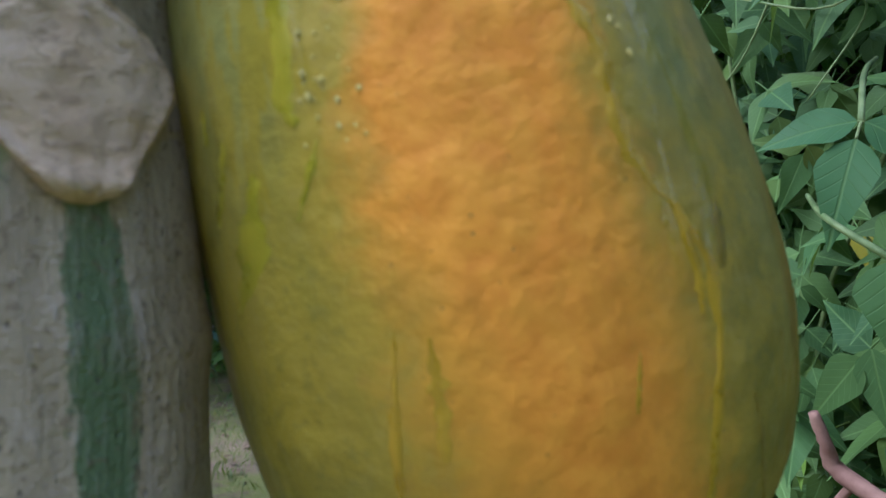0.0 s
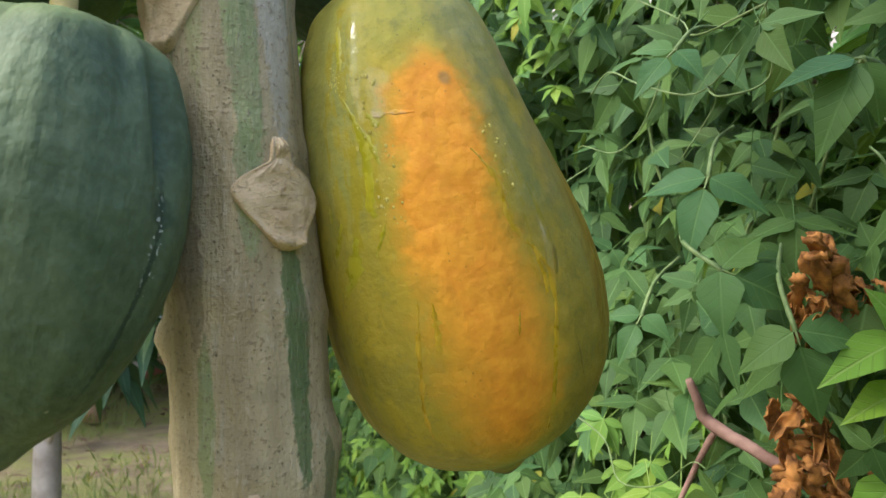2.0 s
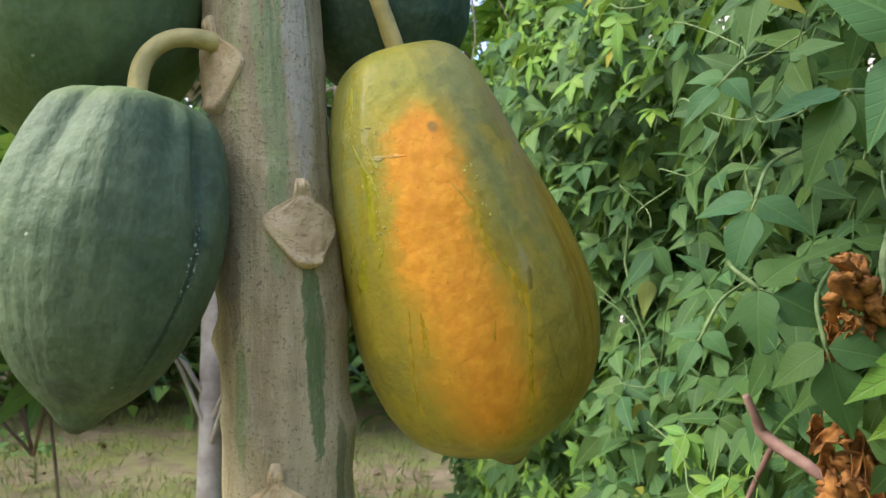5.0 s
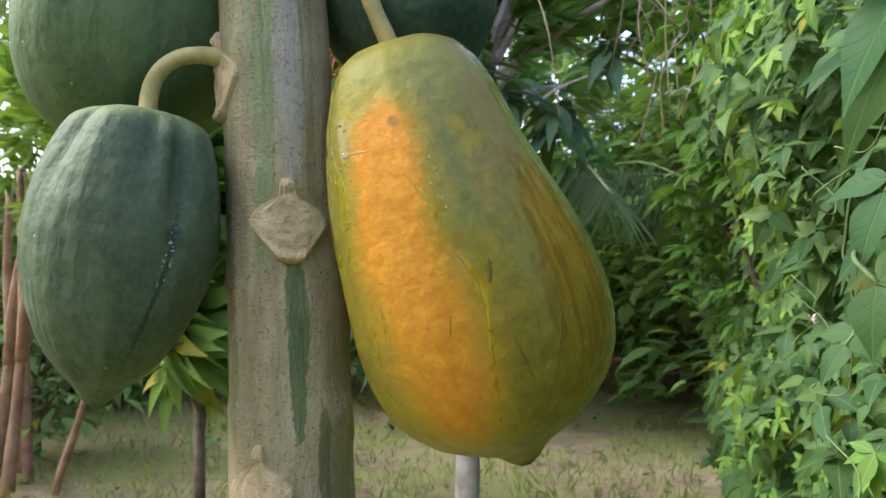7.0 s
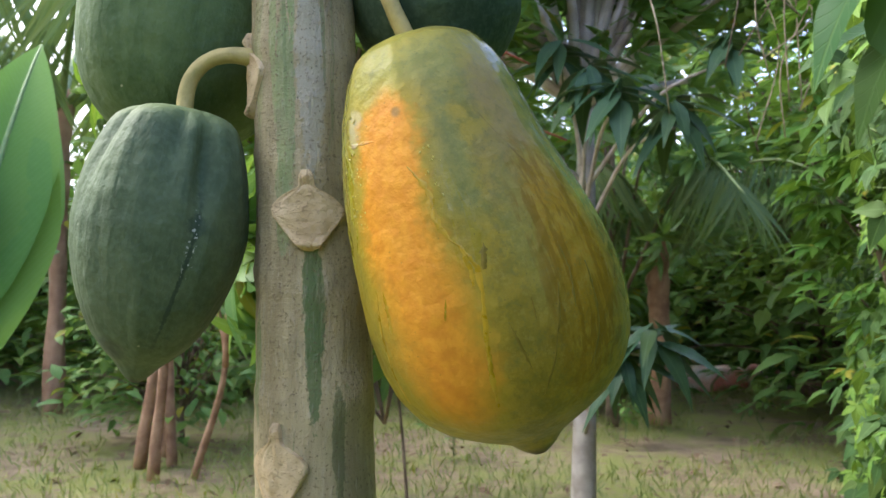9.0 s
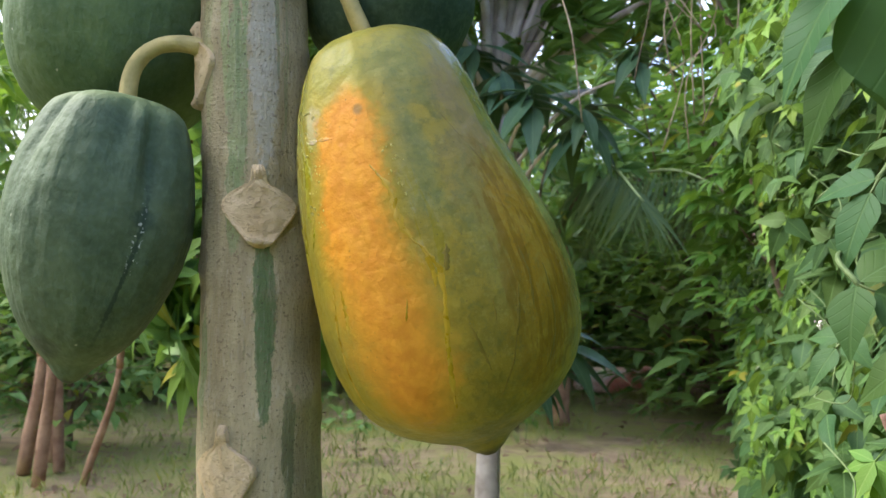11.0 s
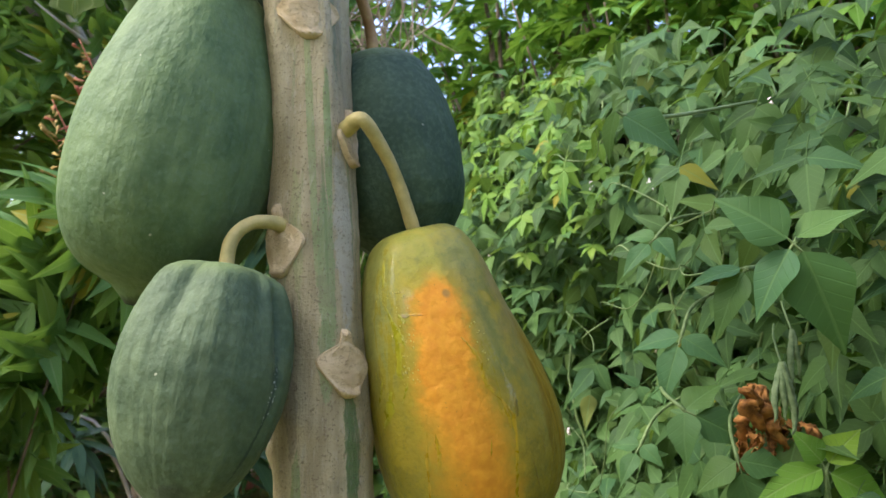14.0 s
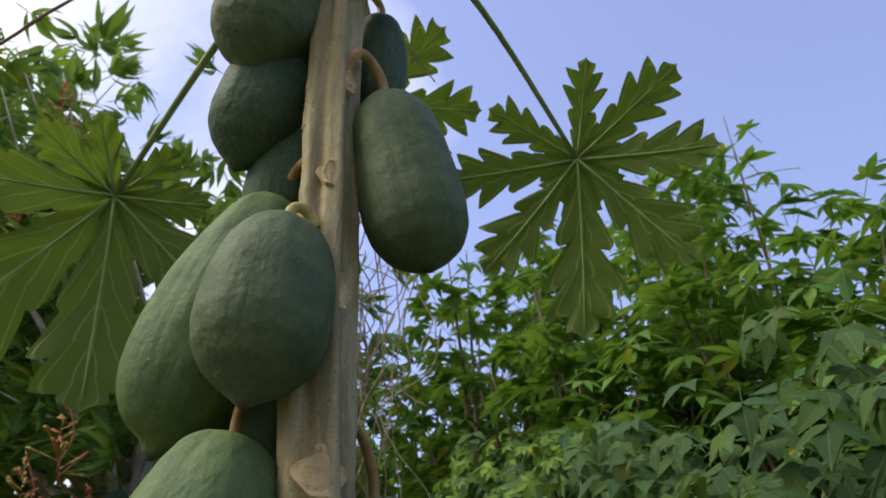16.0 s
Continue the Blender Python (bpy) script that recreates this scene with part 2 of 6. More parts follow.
def papaya_bark():
    """Grey-tan papaya trunk with green streaks, pale grey film, fine rings and specks."""
    k = Nodes("papaya_trunk", 0.62, 0.3)
    o = k.obj()
    u, v = k.uv()
    big = k.noise(k.stretch(o, 60, 60, 7), 1.0, 4)
    streak = k.noise(k.stretch(o, 75, 75, 4.0), 1.0, 5, 0.6, 0.6)
    speck = k.noise(o, 420, 3)
    rings = k.noise(k.stretch(o, 30, 30, 900), 1.0, 3)
    grain = k.noise(k.stretch(o, 500, 500, 60), 1.0, 3)
    rag = k.noise(k.stretch(o, 150, 150, 90), 1.0, 6, 0.75)
    base = k.mix(k.step(big, 0.3, 0.7), (0.285, 0.225, 0.120), (0.46, 0.375, 0.215))
    base = k.mix(k.step(streak, 0.59, 0.66, 0.0, 0.5), base, (0.15, 0.205, 0.085))
    grey = k.noise(k.stretch(o, 45, 45, 9), 1.0, 5)
    base = k.mix(k.step(grey, 0.62, 0.67, 0.0, 0.25), base, (0.30, 0.315, 0.30))
    # the pale film and the green runs that show where the skin split
    for u0, v0, su, sv, colour, share, rough_rim in ((0.648, 1.335, 0.040, 0.072, (0.40, 0.375, 0.30), 0.65, 1.8), (0.690, 1.37, 0.006, 0.05, (0.13, 0.17, 0.07), 0.6, 1.6),
                                                     (0.633, 1.180, 0.030, 0.042, (0.105, 0.150, 0.055), 0.9, 1.5), (0.629, 1.148, 0.021, 0.046, (0.105, 0.150, 0.055), 0.9, 1.6),
                                                     (0.572, 1.303, 0.030, 0.062, (0.20, 0.255, 0.105), 0.75, 1.3), (0.555, 1.235, 0.024, 0.030, (0.20, 0.245, 0.105), 0.7, 1.5),
                                                     (0.598, 1.405, 0.014, 0.060, (0.21, 0.285, 0.11), 0.8, 0.9), (0.538, 1.42, 0.014, 0.12, (0.25, 0.30, 0.12), 0.7, 1.0),
                                                     (0.447, 1.132, 0.017, 0.036, (0.20, 0.245, 0.095), 0.75, 1.2), (0.475, 1.33, 0.02, 0.05, (0.30, 0.31, 0.13), 0.5, 1.5),
                                                     (0.69, 1.09, 0.018, 0.035, (0.105, 0.125, 0.05), 0.7, 1.5), (0.575, 1.345, 0.006, 0.05, (0.16, 0.21, 0.08), 0.6, 1.5),
                                                     (0.43, 1.20, 0.025, 0.035, (0.16, 0.125, 0.075), 0.5, 2.0), (0.65, 1.62, 0.03, 0.16, (0.15, 0.17, 0.09), 0.6, 1.5),
                                                     (0.56, 1.66, 0.025, 0.13, (0.13, 0.15, 0.08), 0.6, 1.5), (0.48, 1.75, 0.02, 0.3, (0.36, 0.31, 0.16), 0.5, 1.5)):
        base = k.mix(k.math("MULTIPLY", k.spot(u, v, u0, v0, su, sv, 0.09, rag, rough_rim), share), base, colour)
    base = k.mix(k.math("MULTIPLY", k.step(v, 1.42, 1.75, 0.0, 0.3), k.step(big, 0.3, 0.65, 1.0, 0.3)), base, (0.24, 0.235, 0.115))
    blot = k.noise(o, 38, 6, 0.7)
    base = k.mix(k.step(blot, 0.52, 0.68, 0.0, 0.45), base, (0.20, 0.17, 0.095))
    base = k.mix(k.step(speck, 0.58, 0.66, 0.0, 0.6), base, (0.15, 0.11, 0.055))
    pits = k.n("TexVoronoi", Scale=330.0)
    k.put(pits.inputs["Vector"], k.stretch(o, 1, 1, 0.7))
    pit = k.math("MULTIPLY", k.step(pits.outputs["Distance"], 0.10, 0.20, 1.0, 0.0), k.math("MULTIPLY", k.step(k.noise(o, 70, 3), 0.50, 0.60), k.step(v, 1.40, 1.5, 1.0, 0.3)))
    base = k.mix(k.math("MULTIPLY", pit, 0.7), base, (0.07, 0.06, 0.035))
    lines = k.noise(k.stretch(o, 90, 90, 520), 1.0, 4, 0.7)
    base = k.mix(k.step(lines, 0.62, 0.70, 0.0, 0.2), base, (0.17, 0.13, 0.08))
    pale = k.noise(k.stretch(o, 190, 190, 45), 1.0, 5, 0.7)
    base = k.mix(k.step(pale, 0.58, 0.68, 0.0, 0.35), base, (0.52, 0.45, 0.33))
    base = k.mix(k.step(rings, 0.55, 0.75, 0.0, 0.12), base, (0.14, 0.11, 0.07))
    base = k.mix(k.step(grain, 0.55, 0.8, 0.0, 0.3), base, (0.46, 0.40, 0.31))
    n1 = k.bump(rings, 0.22, 0.0012)
    n2 = k.bump(k.math("ADD", k.math("ADD", speck, grain), k.math("ADD", k.math("MULTIPLY", blot, 2.0), k.math("SUBTRACT", k.math("MULTIPLY", pale, 0.8), pit))), 0.6, 0.002, n1)
    return k.done(base, n2)


M_TRUNK = papaya_bark()


def green_skin(name, dark, light, bloom=0.19, scuffed=False):
    """Unripe papaya skin: green with a waxy bloom, faint lengthwise mottling, a few corky specks."""
    k = Nodes(name, 0.6, 0.22)
    o = k.obj()
    u, v = k.uv()
    long_ = k.noise(k.stretch(o, 62, 62, 5), 1.0, 4)
    fine = k.noise(o, 240, 4)
    base = k.mix(k.step(k.noise(o, 26, 5, 0.6), 0.3, 0.72), dark, light)
    base = k.mix(k.math("MULTIPLY", k.step(fine, 0.4, 0.7), bloom), base, (0.17, 0.235, 0.145))
    cork = k.noise(o, 85, 2)
    base = k.mix(k.step(cork, 0.755, 0.79, 0.0, 0.75), base, (0.42, 0.42, 0.30))
    scuff = k.noise(k.stretch(o, 30, 30, 12), 1.0, 6, 0.7)
    base = k.mix(k.step(scuff, 0.66, 0.74, 0.0, 0.55), base, (0.022, 0.055, 0.03))
    rib = k.noise(k.stretch(o, 120, 120, 5), 1.0, 3)
    base = k.mix(k.step(rib, 0.52, 0.72, 0.0, 0.06), base, tuple(1.3 * c for c in light))
    base = k.mix(k.step(rib, 0.30, 0.45, 0.12, 0.0), base, tuple(0.75 * c for c in dark))
    if scuffed:
        lean = k.math("ADD", u, k.math("MULTIPLY", k.math("SUBTRACT", v, 0.42), 0.05))
        line = k.step(k.math("ADD", k.math("ABSOLUTE", k.math("SUBTRACT", lean, 0.718)), k.math("MULTIPLY", k.math("SUBTRACT", fine, 0.5), 0.012)), 0.002, 0.005, 1.0, 0.0)
        line = k.math("MULTIPLY", line, k.spot(u, v, 0.71, 0.58, 0.06, 0.24, 0.3, fine))
        base = k.mix(k.math("MULTIPLY", line, 0.8), base, (0.03, 0.05, 0.03))
        base = k.mix(k.math("MULTIPLY", k.spot(u, v, 0.716, 0.42, 0.016, 0.03, 0.5, fine, 1.2), 0.75), base, (0.035, 0.06, 0.035))
        chips = k.math("MULTIPLY", k.step(k.noise(o, 420, 2), 0.60, 0.66), k.spot(u, v, 0.714, 0.49, 0.008, 0.14, 0.4, fine))
        base = k.mix(chips, base, (0.45, 0.47, 0.40))
        base = k.mix(k.math("MULTIPLY", k.spot(u, v, 0.53, 0.88, 0.07, 0.035, 0.5, fine, 1.2), 0.6), base, (0.05, 0.06, 0.045))
    top = k.step(v, 0.0, 0.12, 0.40, 0.0)
    base = k.mix(top, base, (0.24, 0.30, 0.10))
    base = k.mix(k.step(v, 0.975, 0.995, 0.0, 0.8), base, (0.04, 0.045, 0.03))
    n1 = k.bump(k.math("ADD", k.math("MULTIPLY", long_, 1.3), k.math("MULTIPLY", k.noise(o, 90, 3), 1.0)), 0.5, 0.004)
    return k.done(base, k.bump(fine, 0.2, 0.0008, n1), k.step(scuff, 0.5, 0.75, 0.66, 0.78))


M_GREEN = green_skin("unripe_skin", (0.060, 0.088, 0.044), (0.110, 0.142, 0.070))
M_GREEN_SCUFFED = green_skin("scuffed_unripe_skin", (0.057, 0.086, 0.042), (0.102, 0.138, 0.068), scuffed=True)
# darker copy for fruits behind or under others, their shade put into the skin
M_GREEN_SHADED = green_skin("shaded_unripe_skin", (0.034, 0.062, 0.036), (0.058, 0.095, 0.054))
M_GREEN_LIGHT = green_skin("light_unripe_skin", (0.070, 0.118, 0.045), (0.128, 0.185, 0.072))


def ripe_skin():
    """Half-ripe papaya: olive-yellow skin with one orange flank, a mustard far side, freckles and scuffs."""
    k = Nodes("ripe_skin", 0.47, 0.22)
    o = k.obj()
    u, v = k.uv()
    soft = k.noise(o, 30, 4)
    mid = k.noise(o, 70, 5, 0.6)
    fine = k.noise(o, 150, 4)
    down = k.noise(k.stretch(o, 70, 70, 10), 1.0, 5, 0.6)
    wob = k.math("SUBTRACT", k.noise(o, 46, 5, 0.6), 0.5)
    uu = k.math("ADD", u, k.math("MULTIPLY", wob, 0.07))
    # ground colour, from the yellow side round to the olive one
    yellow = k.mix(k.step(down, 0.3, 0.7), (0.31, 0.280, 0.034), (0.43, 0.340, 0.034))
    olive = k.mix(k.step(mid, 0.42, 0.58), (0.205, 0.180, 0.028), (0.340, 0.255, 0.030))
    base = k.mix(k.step(uu, 0.535, 0.60), yellow, olive)
    for u0, v0, su, sv, colour, share in ((0.60, 0.36, 0.028, 0.16, (0.235, 0.232, 0.062), 0.7), (0.725, 0.24, 0.05, 0.14, (0.34, 0.24, 0.085), 0.8),
                                          (0.665, 0.40, 0.035, 0.10, (0.29, 0.215, 0.06), 0.6), (0.725, 0.57, 0.055, 0.19, (0.36, 0.205, 0.010), 0.9),
                                          (0.705, 0.74, 0.05, 0.14, (0.32, 0.195, 0.012), 0.75), (0.595, 0.53, 0.028, 0.075, (0.38, 0.25, 0.015), 0.5),
                                          (0.635, 0.74, 0.05, 0.16, (0.25, 0.185, 0.020), 0.6), (0.66, 0.53, 0.022, 0.14, (0.25, 0.225, 0.045), 0.6),
                                          (0.81, 0.32, 0.05, 0.22, (0.16, 0.17, 0.05), 0.7), (0.62, 0.14, 0.06, 0.08, (0.25, 0.25, 0.075), 0.6)):
        base = k.mix(k.math("MULTIPLY", k.spot(u, v, u0, v0, su, sv, 0.4, mid, 1.1), share), base, colour)
    base = k.mix(k.math("MULTIPLY", k.spot(u, v, 0.38, 0.22, 0.06, 0.2, 0.5, mid), 0.6), base, (0.20, 0.225, 0.075))
    base = k.mix(k.math("MULTIPLY", k.spot(u, v, 0.47, 0.62, 0.07, 0.24, 0.7, mid), 0.55), base, (0.42, 0.28, 0.03))
    base = k.mix(k.step(v, 0.08, 0.20, 0.5, 0.0), base, (0.29, 0.28, 0.055))
    # darker olive all round towards the tip
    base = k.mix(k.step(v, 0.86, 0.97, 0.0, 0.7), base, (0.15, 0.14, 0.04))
    blotch = k.noise(o, 36, 6, 0.7)
    base = k.mix(k.step(blotch, 0.54, 0.64, 0.0, 0.30), base, (0.14, 0.145, 0.04))
    mottle = k.noise(o, 150, 7, 0.8)
    base = k.mix(k.step(mottle, 0.53, 0.60, 0.0, 0.32), base, (0.135, 0.150, 0.045))
    base = k.mix(k.step(mottle, 0.40, 0.47, 0.30, 0.0), base, (0.38, 0.31, 0.075))
    pepper = k.n("TexVoronoi", Scale=420.0)
    k.put(pepper.inputs["Vector"], o)
    peppered = k.math("MULTIPLY", k.step(pepper.outputs["Distance"], 0.10, 0.20, 1.0, 0.0), k.step(k.noise(o, 60, 3), 0.50, 0.60))
    base = k.mix(k.math("MULTIPLY", peppered, 0.45), base, (0.10, 0.105, 0.04))
    base = k.mix(k.step(blotch, 0.34, 0.46, 0.4, 0.0), base, (0.42, 0.31, 0.04))
    # the orange flank
    left_u = k.curve(v, [(0.0, 0.53), (0.15, 0.512), (0.21, 0.474), (0.30, 0.463), (0.46, 0.455), (0.56, 0.463), (0.68, 0.471), (0.80, 0.474), (0.90, 0.50)])
    right_u = k.curve(v, [(0.0, 0.53), (0.15, 0.532), (0.21, 0.562), (0.28, 0.566), (0.36, 0.562), (0.43, 0.550), (0.52, 0.556), (0.62, 0.566), (0.76, 0.568), (0.84, 0.553), (0.90, 0.52)])
    off = k.math("SUBTRACT", u, k.math("MULTIPLY", k.math("ADD", left_u, right_u), 0.5))
    ragged = k.math("ADD", k.math("MULTIPLY", wob, 0.06), k.math("MULTIPLY", k.math("SUBTRACT", fine, 0.5), 0.035))
    fade = k.step(v, 0.36, 0.60, 0.012, 0.026)
    right = k.math("SUBTRACT", k.math("ADD", k.math("SUBTRACT", right_u, u), ragged), 0.002)
    right = k.math("SMOOTH_MIN", k.math("MULTIPLY_ADD", k.math("DIVIDE", right, fade), 0.5, 0.5, clamp=True), 1.0, 0.1)
    left = k.math("ADD", k.math("SUBTRACT", u, left_u), ragged)
    left = k.math("MULTIPLY_ADD", k.math("DIVIDE", left, k.step(v, 0.42, 0.6, 0.014, 0.030)), 0.5, 0.5, clamp=True)
    ends = k.math("MULTIPLY", k.step(v, 0.12, 0.20), k.step(v, 0.80, 0.93, 1.0, 0.0))
    band = k.math("MULTIPLY", k.math("MULTIPLY", right, left), ends)
    halo = k.math("MULTIPLY", k.step(k.math("ABSOLUTE", off), 0.04, 0.095, 0.42, 0.0), ends)
    base = k.mix(halo, base, (0.50, 0.29, 0.018))
    orange = k.mix(k.step(fine, 0.3, 0.7), (0.68, 0.26, 0.022), (0.77, 0.335, 0.030))
    base = k.mix(band, base, orange)
    streak = k.noise(k.stretch(o, 150, 150, 16), 1.0, 4, 0.6)
    run_left = k.math("MULTIPLY", k.step(streak, 0.52, 0.56), k.spot(u, v, 0.412, 0.27, 0.036, 0.22, 0.25, mid, 0.6))
    run_mid = k.math("MULTIPLY", k.step(streak, 0.53, 0.58), k.spot(u, v, 0.585, 0.46, 0.030, 0.11, 0.3, mid, 0.8))
    run_right = k.math("MULTIPLY", k.step(streak, 0.46, 0.56), k.spot(u, v, 0.725, 0.60, 0.07, 0.26, 0.3, mid, 0.8))
    base = k.mix(k.math("MULTIPLY", k.math("MAXIMUM", run_left, k.math("MULTIPLY", run_mid, 0.6)), 0.55), base, (0.35, 0.27, 0.010))
    base = k.mix(k.math("MULTIPLY", run_right, 0.7), base, (0.21, 0.12, 0.006))
    base = k.mix(k.step(v, 0.975, 0.995, 0.0, 0.85), base, (0.05, 0.04, 0.02))
    # freckles, a dark bruise, the corky scratch and a thin crack
    dots = k.n("TexVoronoi", Scale=190.0)
    k.put(dots.inputs["Vector"], o)
    freckle = k.math("MULTIPLY", k.step(dots.outputs["Distance"], 0.05, 0.11, 1.0, 0.0), k.step(k.noise(o, 24, 2), 0.40, 0.55))
    base = k.mix(k.math("MULTIPLY", freckle, 0.5), base, (0.085, 0.075, 0.03))
    base = k.mix(k.math("MULTIPLY", k.spot(u, v, 0.541, 0.212, 0.007, 0.010, 0.5, fine), 0.55), base, (0.12, 0.13, 0.06))
    line = k.math("ABSOLUTE", k.math("SUBTRACT", v, k.math("ADD", 0.246, k.math("MULTIPLY", k.math("SUBTRACT", u, 0.470), 0.30))))
    scratch = k.math("MULTIPLY", k.step(k.math("ADD", line, k.math("MULTIPLY", wob, 0.045)), 0.0015, 0.0045, 1.0, 0.0), k.spot(u, v, 0.470, 0.247, 0.024, 0.02, 0.3, fine))
    base = k.mix(k.math("MULTIPLY", k.math("MULTIPLY", scratch, k.step(fine, 0.4, 0.6)), 0.65), base, (0.46, 0.33, 0.24))
    line2 = k.math("ABSOLUTE", k.math("SUBTRACT", v, k.math("ADD", 0.262, k.math("MULTIPLY", k.math("SUBTRACT", u, 0.668), 2.9))))
    crack = k.math("MULTIPLY", k.step(k.math("ADD", line2, k.math("MULTIPLY", wob, 0.03)), 0.002, 0.006, 1.0, 0.0), k.spot(u, v, 0.690, 0.325, 0.04, 0.075, 0.2))
    base = k.mix(k.math("MULTIPLY", crack, 0.4), base, (0.13, 0.07, 0.02))
    wet = k.math("MAXIMUM", k.math("MAXIMUM", k.spot(u, v, 0.82, 0.38, 0.06, 0.40, 0.3, mid, 0.9), run_left), run_mid)
    for u0, v0, su, sv in ((0.434, 0.118, 0.010, 0.045), (0.455, 0.192, 0.022, 0.022), (0.448, 0.228, 0.020, 0.02), (0.413, 0.125, 0.008, 0.03), (0.790, 0.24, 0.022, 0.12)):
        wet = k.math("MAXIMUM", wet, k.spot(u, v, u0, v0, su, sv, 0.3, fine, 1.0))
    k.put(k.b.inputs["Coat Weight"], k.math("MULTIPLY", wet, 0.7))
    k.put(k.b.inputs["Coat Roughness"], 0.10)
    n1 = k.bump(k.noise(o, 95, 4), 0.40, 0.004)
    n2 = k.bump(fine, 0.25, 0.001, n1)
    return k.done(base, k.bump(scratch, 0.6, 0.0008, n2), k.math("SUBTRACT", k.step(soft, 0.3, 0.7, 0.40, 0.52), k.math("MULTIPLY", wet, 0.30)))


def sap_material(name="sap", dark=(0.38, 0.235, 0.006), light=(0.50, 0.31, 0.010)):
    """Dried and wet sap: dark golden, glossy."""
    k = Nodes(name, 0.16, 0.6)
    o = k.obj()
    f = k.noise(o, 120, 4)
    return k.done(k.mix(k.step(f, 0.35, 0.65), dark, light), k.bump(f, 0.4, 0.0006), k.step(f, 0.3, 0.7, 0.18, 0.4))


M_SAP = sap_material()
M_SAP_FRESH = sap_material("fresh_sap", (0.29, 0.265, 0.010), (0.40, 0.345, 0.014))
M_SAP_DARK = stem_material("dried_sap", (0.17, 0.125, 0.014), (0.24, 0.17, 0.018), 120.0, 0.4)
M_SAP_DROP = stem_material("sap_drop", (0.52, 0.44, 0.10), (0.66, 0.55, 0.18), 90.0, 0.04)
M_RIPE = ripe_skin()


def ground_material():
    k = Nodes("soil", 0.95, 0.2)
    o = k.obj()
    big = k.noise(o, 0.9, 5)
    mid = k.noise(o, 7, 6, 0.65)
    fine = k.noise(o, 60, 4)
    soil = k.mix(k.step(mid, 0.3, 0.7), (0.21, 0.155, 0.100), (0.36, 0.270, 0.175))
    grass = k.mix(fine, (0.17, 0.20, 0.055), (0.30, 0.30, 0.095))
    c = k.mix(k.math("MULTIPLY", k.step(big, 0.38, 0.54), k.step(mid, 0.3, 0.58)), soil, grass)
    return k.done(c, k.bump(k.math("ADD", mid, fine), 0.8, 0.03))


M_SOIL = ground_material()
M_GRASS = leaf_material("grass_blade", (0.13, 0.18, 0.045), (0.27, 0.29, 0.10), (0.25, 0.3, 0.12), through_light=0.3)

# ---- mesh kit ----


def mesh_object(name, verts, faces, material, parent=None, label="", uvs=None, smooth=True):
    me = bpy.data.meshes.new(name)
    me.from_pydata([tuple(v) for v in verts], [], faces)
    if uvs is not None:
        layer = me.uv_layers.new(name="UVMap")
        idx = np.empty(len(me.loops), dtype=np.int32)
        me.loops.foreach_get("vertex_index", idx)
        layer.data.foreach_set("uv", np.asarray(uvs, dtype=np.float32)[idx].ravel())
    me.polygons.foreach_set("use_smooth", [smooth] * len(me.polygons))
    me.materials.append(material)
    me.update()
    return link_mesh(name, me, parent, label)


def link_mesh(name, me, parent=None, label=""):
    ob = new(name, me)
    if parent is not None:
        ob.parent = parent
    if label:
        ob["label"] = label
    return ob


def thing(name, label, category, group="", kind="", at=None):
    ob = new(name)
    ob.empty_display_size = 0.02
    if at is not None:
        ob.matrix_basis = at if isinstance(at, Matrix) else Matrix.Translation(at)
    return tagged(ob, label, category, group, kind)


def tube(points, radii, sides=8, wobble=0.0, seed=0):
    """Verts and faces of a tapered pipe along a path, with closed ends."""
    rng = random.Random(seed)
    pts = [Vector(p) for p in points]
    verts, faces = [], []
    side = Vector((1, 0.13, 0.07)).normalized()
    for i, p in enumerate(pts):
        d = (pts[min(i + 1, len(pts) - 1)] - pts[max(i - 1, 0)]).normalized()
        a = side - d * side.dot(d)
        if a.length < 1e-4:
            a = d.orthogonal()
        a.normalize()
        side = a
        b = d.cross(a)
        for s in range(sides):
            g = 2 * math.pi * s / sides
            r = radii[i] * (1 + wobble * (rng.random() - 0.5))
            verts.append(p + (a * math.cos(g) + b * math.sin(g)) * r)
    for i in range(len(pts) - 1):
        for s in range(sides):
            n = (s + 1) % sides
            faces.append((i * sides + s, i * sides + n, (i + 1) * sides + n, (i + 1) * sides + s))
    faces.append(tuple(range(sides))[::-1])
    faces.append(tuple(range((len(pts) - 1) * sides, len(pts) * sides)))
    return verts, faces


def smooth_path(points, steps=6):
    """Catmull-Rom through the points."""
    p = [Vector(q) for q in points]
    p = [2 * p[0] - p[1]] + p + [2 * p[-1] - p[-2]]
    out = []
    for i in range(1, len(p) - 2):
        for s in range(steps):
            t = s / steps
            out.append(0.5 * (2 * p[i] + (p[i + 1] - p[i - 1]) * t + (2 * p[i - 1] - 5 * p[i] + 4 * p[i + 1] - p[i + 2]) * t * t
                              + (3 * p[i] - p[i - 1] - 3 * p[i + 1] + p[i + 2]) * t ** 3))
    return out + [p[-2]]


def pipe(name, points, radii, material, parent, sides=8, steps=6, wobble=0.0, label=""):
    path = smooth_path(points, steps)
    rr = np.interp(np.linspace(0, 1, len(path)), np.linspace(0, 1, len(radii)), radii)
    v, f = tube(path, rr, sides, wobble, len(path))
    return mesh_object(name, v, f, material, parent, label)


